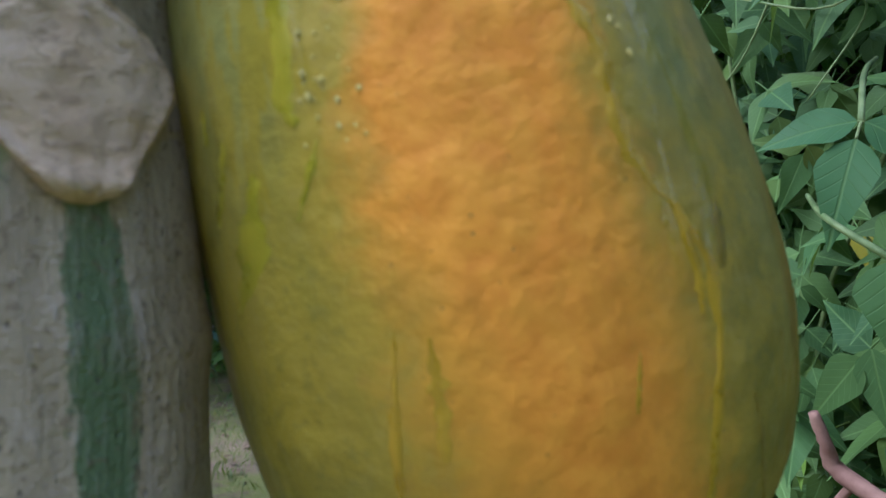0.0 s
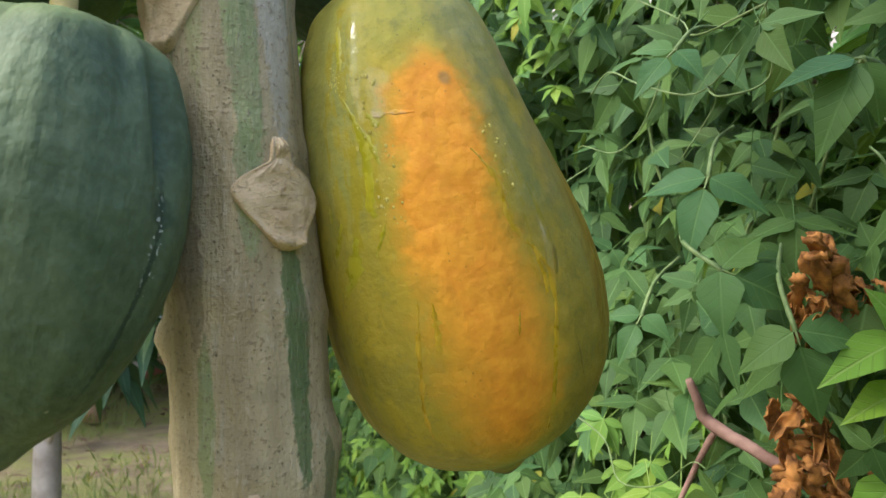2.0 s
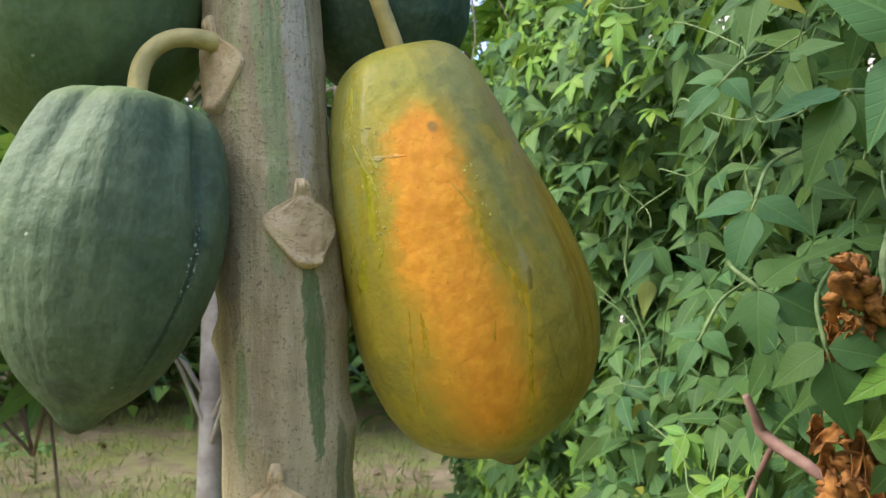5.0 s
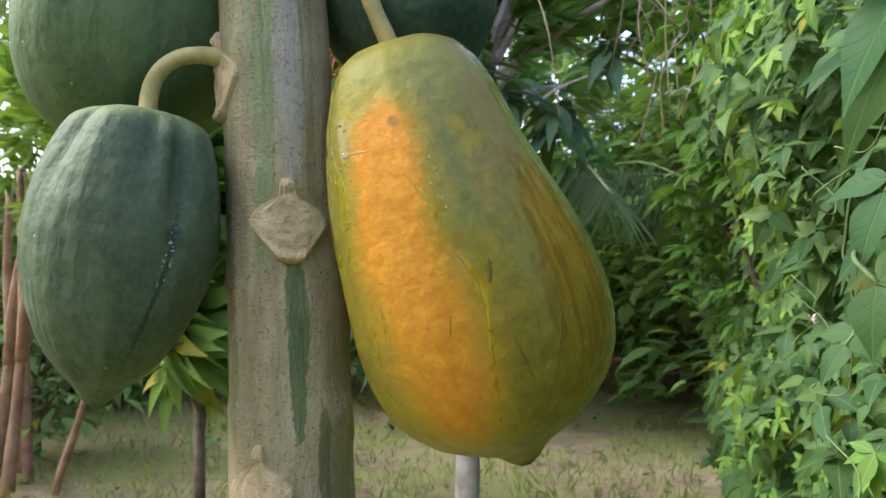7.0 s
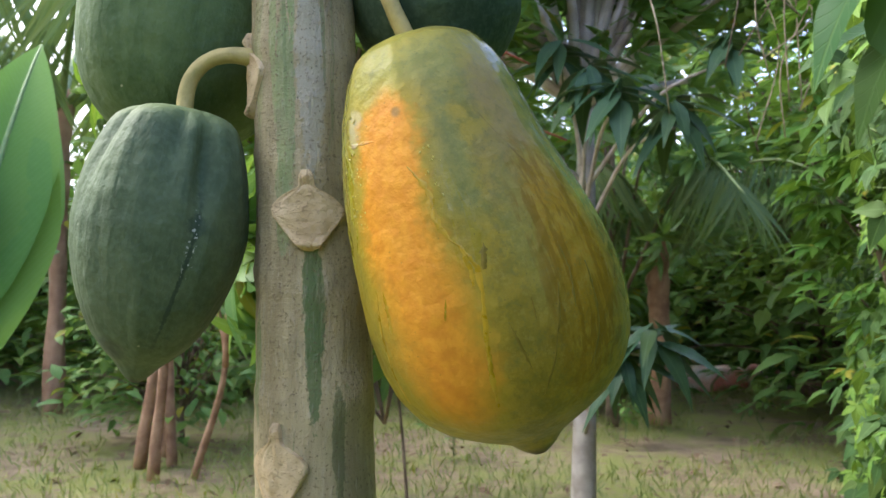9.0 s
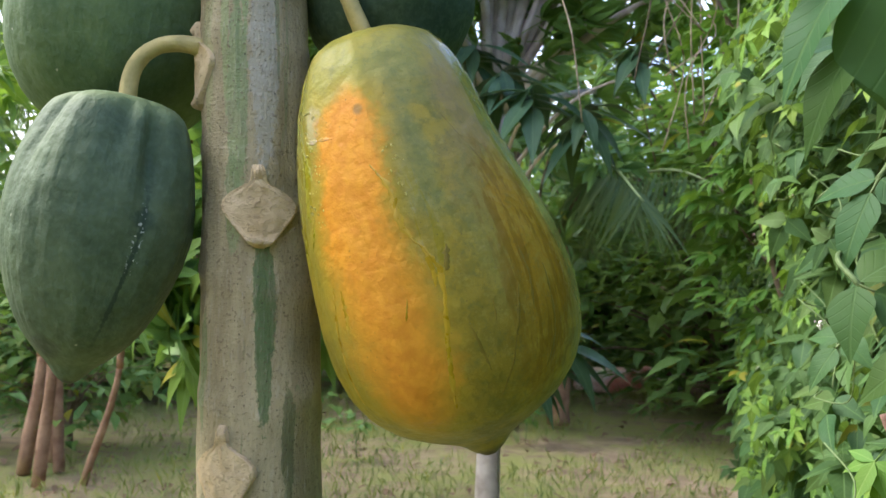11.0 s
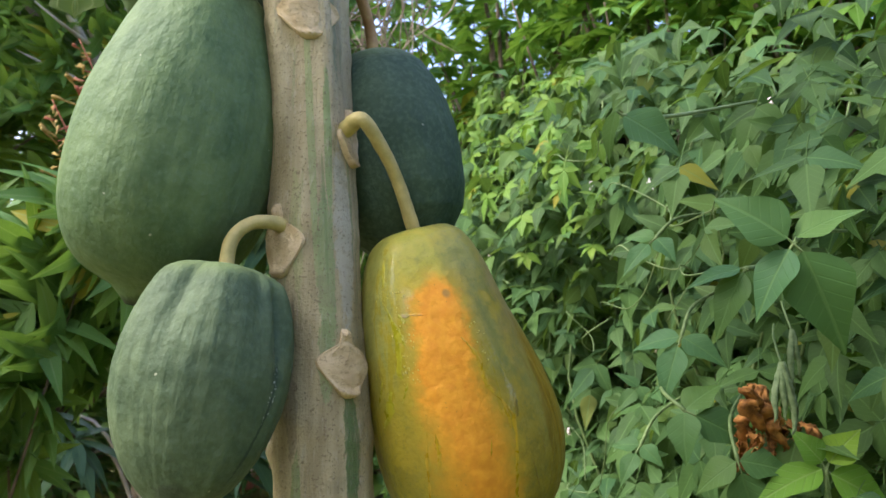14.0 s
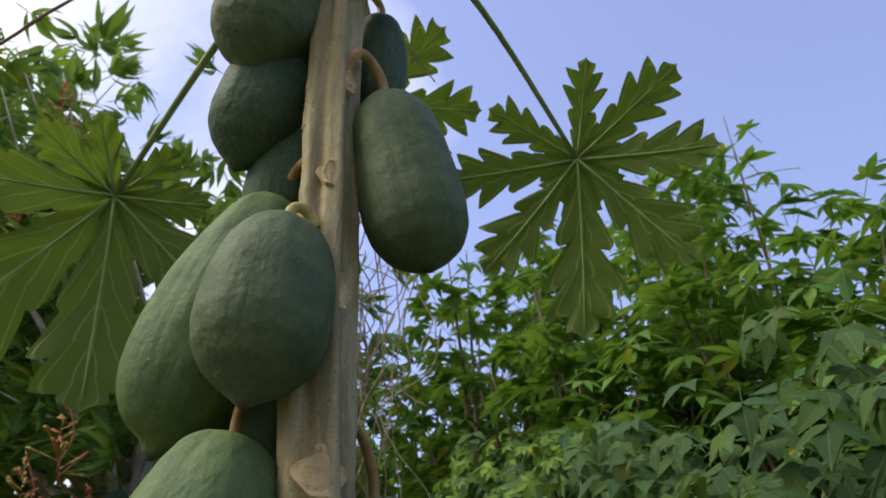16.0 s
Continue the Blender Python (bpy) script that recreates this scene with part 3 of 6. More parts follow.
def blade(length, width, segs=6, fold=0.18, droop=0.25, widest=0.4, wave=0.0, point=1.0):
    """A leaf blade along +y, facing +z: arrays of verts, quads and uvs."""
    verts, uvs, faces = [], [], []
    for i in range(segs + 1):
        s = i / segs
        t = max(0.0, (s - widest) / (1 - widest))
        w = math.sin(math.pi / 2 * min(1, s / widest)) ** 0.65 if s < widest else (1 - t ** (1.35 * point)) * (1 - 0.28 * t)
        w = max(w, 0.02) * width / 2
        ang = droop * s
        y = length * (math.sin(ang) / droop if droop else s)
        z = -length * ((1 - math.cos(ang)) / droop if droop else 0)
        for j, c in enumerate((-1, -0.5, 0, 0.5, 1)):
            verts.append((c * w, y, z + fold * abs(c) * w + wave * w * math.sin(9 * s + 2.5 * c) * abs(c)))
            uvs.append((0.5 + 0.5 * c * w / (width / 2), s))
    for i in range(segs):
        for j in range(4):
            a = i * 5 + j
            faces.append((a, a + 1, a + 6, a + 5))
    return np.array(verts), np.array(faces), np.array(uvs)


def narrow(length, width, segs=4, fold=0.25, droop=0.5, widest=0.35, point=1.0):
    """A cheap blade: three verts a row."""
    v, f, u = blade(length, width, segs, fold, droop, widest, 0.0, point)
    keep = np.arange(len(v)).reshape(-1, 5)[:, [0, 2, 4]].ravel()
    faces = [(i * 3 + j, i * 3 + j + 1, i * 3 + j + 4, i * 3 + j + 3) for i in range(segs) for j in range(2)]
    return v[keep], np.array(faces), u[keep]


def placed(tmpl, m):
    v, f, u = tmpl
    a = np.array(m)
    return v @ a[:3, :3].T + a[:3, 3], f, u


def joined(parts):
    vs, fs, us, n = [], [], [], 0
    for v, f, u in parts:
        vs.append(v)
        fs.append(f + n)
        us.append(u)
        n += len(v)
    return np.concatenate(vs), np.concatenate(fs), np.concatenate(us)


def stick(length, r=0.0012, sag=0.0):
    """A thin four-sided stalk along +y from -length to 0, with blade uvs on the midrib."""
    v = []
    for i in range(3):
        y = -length + length * i / 2
        for a in range(3):
            g = 2 * math.pi * a / 3
            v.append((r * math.cos(g), y, r * math.sin(g) - sag * (y / length) ** 2 if length else 0))
    f = [(i * 3 + a, i * 3 + (a + 1) % 3, (i + 1) * 3 + (a + 1) % 3, (i + 1) * 3 + a) for i in range(2) for a in range(3)]
    return np.array(v), np.array(f), np.tile((0.5, 0.3), (9, 1))


def template_mesh(name, tmpl, material):
    v, f, u = tmpl
    me = bpy.data.meshes.new(name)
    me.from_pydata(v.tolist(), [], f.tolist())
    layer = me.uv_layers.new(name="UVMap")
    idx = np.empty(len(me.loops), dtype=np.int32)
    me.loops.foreach_get("vertex_index", idx)
    layer.data.foreach_set("uv", u.astype(np.float32)[idx].ravel())
    me.polygons.foreach_set("use_smooth", [True] * len(me.polygons))
    me.materials.append(material)
    return me


def foliage(name, tmpls, poses, material, parent=None, label="", seed=0):
    """All the leaves at the given poses joined into one mesh."""
    rng = random.Random(seed)
    v, f, u = joined([placed(rng.choice(tmpls), m) for m in poses])
    me = bpy.data.meshes.new(name)
    me.vertices.add(len(v))
    me.vertices.foreach_set("co", v.astype(np.float32).ravel())
    me.loops.add(f.size)
    me.loops.foreach_set("vertex_index", f.astype(np.int32).ravel())
    me.polygons.add(len(f))
    me.polygons.foreach_set("loop_start", np.arange(0, f.size, 4, dtype=np.int32))
    me.polygons.foreach_set("use_smooth", np.ones(len(f), dtype=bool))
    layer = me.uv_layers.new(name="UVMap")
    layer.data.foreach_set("uv", u.astype(np.float32)[f.ravel()].ravel())
    me.materials.append(material)
    me.update(calc_edges=True)
    me.validate()
    return link_mesh(name, me, parent, label)


def aim(at, along, up, scale=1.0, spin=0.0):
    """A pose whose +y runs along a direction and whose +z is as near as can be to up."""
    y = Vector(along).normalized()
    x = y.cross(Vector(up))
    if x.length < 1e-4:
        x = y.orthogonal()
    x.normalize()
    z = x.cross(y)
    m = Matrix((x, y, z)).transposed().to_4x4()
    return Matrix.Translation(at) @ m @ Matrix.Rotation(spin, 4, "Y") @ Matrix.Scale(scale, 4)


# ---- leaf shapes ----
rnd = random.Random(4)
TRIFOLIATE, TRI_PLAIN = [], []
for n in range(7):
    L, W = 0.058 + 0.018 * rnd.random(), 0.031 + 0.010 * rnd.random()
    turns = [(pose(0, 0.010, 0, rnd.uniform(-12, 12), rnd.uniform(-8, 8), 0), 1.0, rnd.uniform(0.1, 0.65))]
    for side in (-1, 1):
        turns.append((pose(0, 0, 0, rnd.uniform(-22, 8), side * rnd.uniform(0, 25), -side * rnd.uniform(50, 80)), 0.88, rnd.uniform(0.1, 0.65)))
    stalk = stick(0.04 + 0.02 * rnd.random(), 0.0009, 0.006)
    TRIFOLIATE.append(joined([placed(blade(L * k, W * k, 8, 0.14, d, 0.27, 0.14 * rnd.random()), q) for q, k, d in turns] + [stalk]))
    TRI_PLAIN.append(joined([placed(narrow(L * k, W * k, 8, 0.14, d, 0.27), q) for q, k, d in turns] + [stalk]))
PALMATE_VINE = []
for n in range(4):
    parts = [stick(0.05, 0.0009, 0.006)]
    for i in range(5):
        a = (i - 2) * 48 + rnd.uniform(-8, 8)
        L = 0.05 * (1 - 0.003 * abs(a)) * rnd.uniform(0.85, 1.15)
        parts.append(placed(narrow(L, L * 0.42, 4, 0.15, 0.2 + 0.4 * rnd.random(), 0.45), pose(0, 0, 0, rnd.uniform(-15, 5), rnd.uniform(-10, 10), -a)))
    PALMATE_VINE.append(joined(parts))
PALMATE = []
for n in range(5):
    parts = []
    count = rnd.choice((5, 6, 7))
    for i in range(count):
        a = (i - (count - 1) / 2) * (230 / count)
        L = 0.092 * (1 - 0.0022 * abs(a)) * rnd.uniform(0.85, 1.1)
        parts.append(placed(narrow(L, L * 0.33, 5, 0.2, 0.3 + 0.5 * rnd.random(), 0.52), pose(0, 0, 0, rnd.uniform(-18, 5), rnd.uniform(-10, 10), -a)))
    parts.append(stick(0.10, 0.0015, 0.012))
    PALMATE.append(joined(parts))
MANGO = []
for n in range(6):
    parts = []
    for i in range(rnd.randint(9, 12)):
        L = rnd.uniform(0.19, 0.29)
        parts.append(placed(narrow(L, L * 0.22, 5, 0.3, rnd.uniform(0.5, 1.1), 0.4),
                            Matrix.Rotation(i * 2.4 + rnd.random() * 0.5, 4, "Y") @ pose(0, rnd.uniform(-0.08, 0.02), 0, rnd.uniform(25, 75), 0, 0)))
    parts.append(stick(0.16, 0.004))
    MANGO.append(joined(parts))
MANGO_DROOP = []
for n in range(5):
    parts = []
    for i in range(rnd.randint(13, 17)):
        L = rnd.uniform(0.20, 0.31)
        parts.append(placed(narrow(L, L * 0.25, 6, 0.22, rnd.uniform(0.4, 0.9), 0.42), Matrix.Rotation(i * 2.4 + rnd.random() * 0.5, 4, "Y") @ pose(0, rnd.uniform(-0.08, 0.02), 0, -rnd.uniform(75, 140), 180, 0)))
    parts.append(stick(0.16, 0.004))
    MANGO_DROOP.append(joined(parts))
BROAD = [narrow(0.13 * s, 0.06 * s, 4, 0.2, 0.6, 0.42) for s in (0.8, 1.0, 1.25)]

# ---- ground ----
RES = 90
gx = np.sign(np.linspace(-1, 1, RES)) * np.abs(np.linspace(-1, 1, RES)) ** 2.6 * 90
gv = [(x, y + 3, 0.035 * noise.noise((x * 1.3, y * 1.3, 0)) + 0.10 * noise.noise((x * 0.2, y * 0.2, 4)) - 0.05) for y in gx for x in gx]
gf = [(j * RES + i, j * RES + i + 1, (j + 1) * RES + i + 1, (j + 1) * RES + i) for j in range(RES - 1) for i in range(RES - 1)]
ground = mesh_object("ground", gv, gf, M_SOIL)
tagged(ground, "bare brown earth with thin dry grass", "ground", kind="structure")

# ---- papaya tree ----
AXIS = [(-0.075, 0.180, -0.05), (-0.078, 0.180, 0.5), (-0.083, 0.180, 0.95), (-0.087, 0.180, 1.06), (-0.092, 0.180, 1.18), (-0.099, 0.180, 1.27), (-0.106, 0.180, 1.37),
        (-0.112, 0.180, 1.45), (-0.120, 0.180, 1.55), (-0.128, 0.180, 1.66), (-0.137, 0.180, 1.87), (-0.146, 0.180, 2.04), (-0.15, 0.180, 2.45)]
RADII = [0.062, 0.05, 0.0405, 0.0392, 0.0376, 0.0350, 0.0352, 0.0345, 0.0335, 0.0320, 0.0285, 0.0275, 0.020]
AZ = np.array([a[2] for a in AXIS])


def trunk_at(z):
    """The trunk's axis point and radius at a height."""
    return Vector((np.interp(z, AZ, [a[0] for a in AXIS]), 0.18, z)), float(np.interp(z, AZ, RADII))


def trunk_point(angle, z, out=0.0):
    """A point on the bark; angle in degrees from the side that faces -y, towards +x."""
    c, r = trunk_at(z)
    a = radians(angle)
    return c + Vector((math.sin(a), -math.cos(a), 0)) * (r + out)


papaya_tree = thing("papaya_tree", "tall papaya tree with a grey-tan ringed trunk and lobed leaves", "tree", at=(-0.075, 0.18, 0))
BASE = Vector((-0.075, 0.18, 0))
tv, tf, tuv = [], [], []
NZ, NA = 420, 56
zs = np.linspace(-0.05, 2.45, NZ)
for z in zs:
    c, r = trunk_at(z)
    for a in range(NA + 1):
        g = 2 * math.pi * a / NA - math.pi
        p = Vector((math.sin(g), -math.cos(g), 0))
        w = noise.noise((p.x * 1.3, p.y * 1.3, z * 9)) * 0.0022 + noise.noise((p.x * 4, p.y * 4, z * 30)) * 0.0009
        ring = 0.0012 * max(0.0, math.sin(z * 2 * math.pi / 0.078 + 0.8 * math.sin(g))) ** 8
        w += 0.0055 * math.cos(5 * g + 2 * z) * min(1.0, max(0.0, (z - 1.36) * 4)) + 0.0018 * math.cos(11 * g + 1.5 * math.sin(3 * z)) * min(1.0, max(0.0, (z - 1.34) * 4))
        knee = 0.007 * math.exp(-((z - 1.168) / 0.010) ** 2 - (math.remainder(g + 1.5, 2 * math.pi) / 0.35) ** 2)
        knee += 0.006 * math.exp(-((z - 1.118) / 0.012) ** 2 - (math.remainder(g - 1.55, 2 * math.pi) / 0.4) ** 2)
        knee += 0.004 * math.exp(-((z - 1.46) / 0.012) ** 2 - (math.remainder(g + 1.5, 2 * math.pi) / 0.4) ** 2)
        tv.append(c + p * (r + w + ring + knee) - BASE)
        tuv.append((a / NA, z))
for i in range(NZ - 1):
    for a in range(NA):
        q = i * (NA + 1) + a
        tf.append((q, q + 1, q + NA + 2, q + NA + 1))
tf.append(tuple(range((NZ - 1) * (NA + 1), NZ * (NA + 1) - 1)))
trunk = mesh_object("trunk", tv, tf, M_TRUNK, papaya_tree, "", tuv)


def leaf_scar(angle, z_top, height, width, lift=0.0026, skew=0.0):
    """A dry shield-shaped leaf scar that sits on the bark, with a bud knob at its top and wrinkles fanning down."""
    rows, cols = 40, 29
    v, f = [], []
    for i in range(rows + 1):
        s = i / rows
        w = np.interp(s, [0, 0.03, 0.1, 0.18, 0.24, 0.28, 0.36, 0.44, 0.50, 0.56, 0.66, 0.78, 0.88, 0.95, 1.0], [0.05, 0.12, 0.18, 0.20, 0.22, 0.40, 0.74, 0.95, 1.0, 0.97, 0.80, 0.58, 0.40, 0.27, 0.05])
        for j in range(cols + 1):
            c = 2 * j / cols - 1
            rim = 1 - abs(c)
            edge = min(1.0, rim * 9) * min(1.0, s * 14, (1 - s) * 14)
            z = z_top - height * s
            _, r = trunk_at(z)
            a = angle + math.degrees((c * w * width / 2 + skew * height * (s - 0.3)) / r)
            fan = math.sin(c * 17 * (1 - 0.3 * s) + 5 * noise.noise((c * 2, s * 3, angle))) * 0.0003
            rel = lift * edge * (0.7 + 0.5 * noise.noise((c * 3, s * 6, angle))) + fan * edge + 0.0006 * noise.noise((c * 9, s * 22, angle)) * edge
            rel += 0.0022 * math.exp(-((s - 0.12) / 0.055) ** 2) * max(0, rim) + 0.0022 * math.exp(-((s - 0.93) / 0.06) ** 2) * edge
            rel += 0.0016 * math.exp(-(rim / 0.10) ** 2) * edge - 0.0010 * math.exp(-((s - 0.21) / 0.03) ** 2) * rim
            inside = 0 < j < cols and 0 < i < rows
            v.append(trunk_point(a, z, rel + (0.0016 if inside else -0.003)) - BASE)
    n = cols + 1
    for i in range(rows):
        for j in range(cols):
            f.append((i * n + j, (i + 1) * n + j, (i + 1) * n + j + 1, i * n + j + 1))
    return mesh_object("leaf_scar", v, f, M_SCAR, trunk, "dry tan shield-shaped leaf scar")


for angle, zt, hh, ww in [(45, 1.262, 0.054, 0.049), (10, 1.103, 0.056, 0.044), (-36, 1.358, 0.060, 0.048), (18, 1.542, 0.052, 0.056),
                          (78, 1.44, 0.05, 0.036), (45, 1.72, 0.045, 0.03), (15, 1.86, 0.04, 0.03), (-55, 1.95, 0.04, 0.03), (50, 2.0, 0.04, 0.026)]:
    leaf_scar(angle, zt, hh, ww)


def frond_lobe(length, rng, notch):
    """One lobe of a papaya leaf along +y: a blade whose rim runs out into slanting side lobes with rounded sinuses between."""
    rows, cols = 72, 9
    verts, uvs, faces = [], [], []
    shift = [rng.uniform(-0.04, 0.04) for _ in range(2)]
    depth = [rng.uniform(0.85, 1.15) for _ in range(12)]
    for i in range(rows + 1):
        s = i / rows
        for j in range(cols):
            c = 2 * j / (cols - 1) - 1
            side = int(c > 0)
            t = (s - 0.20 + shift[side]) / 0.20
            tooth = max(0.0, 1 - abs(2 * (t % 1.0) - 1)) ** 0.55
            env = np.interp(s, [0, 0.26, 0.4, 0.54, 0.7, 0.85, 0.95, 1.0], [0.0, 0.13, 0.20, 0.24, 0.20, 0.12, 0.06, 0.0])
            cut = 1.0 if s < 0.24 else notch + (1 - notch) * tooth * depth[int(max(0, t)) + 6 * side]
            w = length * max(0.004, env * cut)
            shear = 0.95 * min(1.0, max(0.0, (s - 0.12) / 0.2)) * (1.0 if s < 0.85 else (1 - s) / 0.15)
            y = length * s + shear * abs(c) * w
            z = -0.16 * y * y / length - 0.05 * abs(c) * w + 0.004 * math.sin(21 * s + 3 * c) * abs(c)
            verts.append((c * w, y, z))
            uvs.append((0.5 + 0.5 * c, s))
    for i in range(rows):
        for j in range(cols - 1):
            q = i * cols + j
            faces.append((q, q + 1, q + cols + 1, q + cols))
    return np.array(verts), np.array(faces), np.array(uvs)


def papaya_leaf(hub, crown, along, up, size, seed, thick=1.0, hang=0.0, back=1.0, notch=0.36):
    """A lobed leaf on its long petiole: blade, ribs and petiole."""
    rng = random.Random(seed)
    m = aim(Vector(hub) - BASE, along, up)
    lobes, ribs = [], []
    count = 8
    for i in range(count):
        a = (i - (count - 1) / 2) * 42
        L = size * (0.58 - 0.0016 * abs(a)) * rng.uniform(0.92, 1.08)
        L *= back if abs(a) > 95 else 1.0
        q = Matrix.Rotation(radians(-a), 4, "Z") @ pose(0, 0, 0.002 * (i % 2), rng.uniform(-14, 2) - hang, rng.uniform(-7, 7), 0)
        lobes.append(placed(frond_lobe(L, rng, notch), q))
        path = [m @ (q @ Vector((0, L * s, -0.16 * L * s * s - 0.002))) for s in np.linspace(0, 0.97, 8)]
        ribs.append((path, L))
    v, f, u = placed(joined(lobes), m)
    leaf = mesh_object("leaf", v, f.tolist(), M_PAPAYA_LEAF, papaya_tree, "dark green palmately lobed leaf on a long petiole", u)
    for path, L in ribs:
        tvv, tff = tube(path, np.linspace(0.0034, 0.0008, 8), 6)
        mesh_object("vein", tvv, tff, M_VEIN, leaf)
    h, c = Vector(hub), Vector(crown)
    mid = h.lerp(c, 0.5) + Vector((0, 0, 0.05))
    pipe("petiole", [c - BASE, mid - BASE, h - BASE], [0.013 * thick, 0.009 * thick, 0.0065 * thick], M_PETIOLE, leaf, 10)
    return leaf


papaya_leaf((0.211, 0.593, 2.204), (-0.13, 0.19, 2.42), (0.35, 0.25, -0.75), (0.15, 0.75, 0.65), 0.54, 3, 0.62)
papaya_leaf((-0.572, 0.554, 2.099), (-0.16, 0.19, 2.40), (-0.3, 0.2, -0.8), (-0.2, 0.75, 0.6), 0.70, 8, 0.75, 10.0, 0.6, 0.62)
papaya_leaf((-0.20, 0.75, 2.47), (-0.15, 0.22, 2.42), (0.9, 0.25, -0.25), (-0.1, 0.55, 0.8), 0.50, 12)

pipe("dry_petiole", [Vector(p) - BASE for p in ((-0.82, 0.265, 1.96), (-0.62, 0.238, 2.128), (-0.583, 0.232, 2.161), (-0.535, 0.225, 2.199), (-0.33, 0.20, 2.35), (-0.155, 0.182, 2.42))], [0.0016, 0.0022, 0.0030, 0.0022, 0.003, 0.004], M_TWIG, papaya_tree, 7, 6, 0.25, "thin dry leaf stalk")
pipe("dry_petiole", [Vector(p) - BASE for p in ((-0.15, 0.2, 2.43), (-0.153, 0.456, 2.415), (-0.09, 0.50, 2.385), (-0.04, 0.543, 2.342))], [0.0028, 0.0022, 0.0018, 0.0014], M_TWIG, papaya_tree, 6, 6, 0.2, "thin dry leaf stalk")

# ---- papaya fruits ----
PEAR = ([0, 0.012, 0.035, 0.08, 0.16, 0.24, 0.34, 0.44, 0.54, 0.62, 0.70, 0.77, 0.83, 0.88, 0.915, 0.937, 0.952, 0.975, 1.0],
        [0.05, 0.22, 0.37, 0.54, 0.69, 0.792, 0.893, 0.965, 0.998, 1.0, 0.982, 0.93, 0.84, 0.71, 0.575, 0.42, 0.235, 0.15, 0.05])
RIPE_PEAR = ([0, 0.02, 0.05, 0.1, 0.17, 0.25, 0.35, 0.45, 0.55, 0.64, 0.72, 0.79, 0.85, 0.90, 0.935, 0.96, 0.985, 1.0],
             [0.09, 0.34, 0.49, 0.603, 0.71, 0.80, 0.888, 0.942, 0.984, 1.0, 0.974, 0.91, 0.795, 0.625, 0.415, 0.215, 0.13, 0.05])
OVAL = ([0, 0.012, 0.03, 0.06, 0.1, 0.17, 0.25, 0.35, 0.45, 0.55, 0.64, 0.72, 0.79, 0.85, 0.90, 0.935, 0.96, 0.985, 1.0],
        [0.12, 0.40, 0.57, 0.68, 0.755, 0.845, 0.923, 0.984, 1.0, 0.966, 0.895, 0.805, 0.69, 0.562, 0.402, 0.262, 0.195, 0.12, 0.04])
EGG = ([0, 0.015, 0.05, 0.1, 0.18, 0.28, 0.4, 0.52, 0.64, 0.74, 0.83, 0.90, 0.945, 0.97, 1.0],
       [0.06, 0.30, 0.52, 0.68, 0.82, 0.92, 0.985, 1.0, 0.985, 0.90, 0.70, 0.45, 0.24, 0.15, 0.02])


BLUNT = ([0, 0.02, 0.06, 0.12, 0.2, 0.35, 0.55, 0.7, 0.8, 0.88, 0.93, 0.965, 1.0], [0.1, 0.35, 0.56, 0.74, 0.86, 0.95, 1.0, 1.0, 0.93, 0.76, 0.52, 0.28, 0.04])


def smoothed(profile):
    """A fruit's outline with the corners between its stations rounded off."""
    x = np.linspace(0, 1, 401)
    y = np.interp(x, *profile)
    k = np.exp(-(np.arange(-16, 17) / 4.5) ** 2)
    soft = np.convolve(np.pad(y, 16, mode="edge"), k / k.sum(), "valid")
    blend = np.clip(np.minimum(x / 0.06, (1 - x) / 0.05), 0, 1)
    return x, y * (1 - blend) + soft * blend


PEAR, RIPE_PEAR, OVAL, EGG, BLUNT = smoothed(PEAR), smoothed(RIPE_PEAR), smoothed(OVAL), smoothed(EGG), smoothed(BLUNT)


def fruit_frame(top, tip):
    top, tip = Vector(top), Vector(tip)
    z = (top - tip).normalized()
    x = (Vector((1, 0, 0)) - z * z.x).normalized()
    y = z.cross(x)
    m = Matrix((x, y, z)).transposed().to_4x4()
    m.translation = top
    return m, (top - tip).length


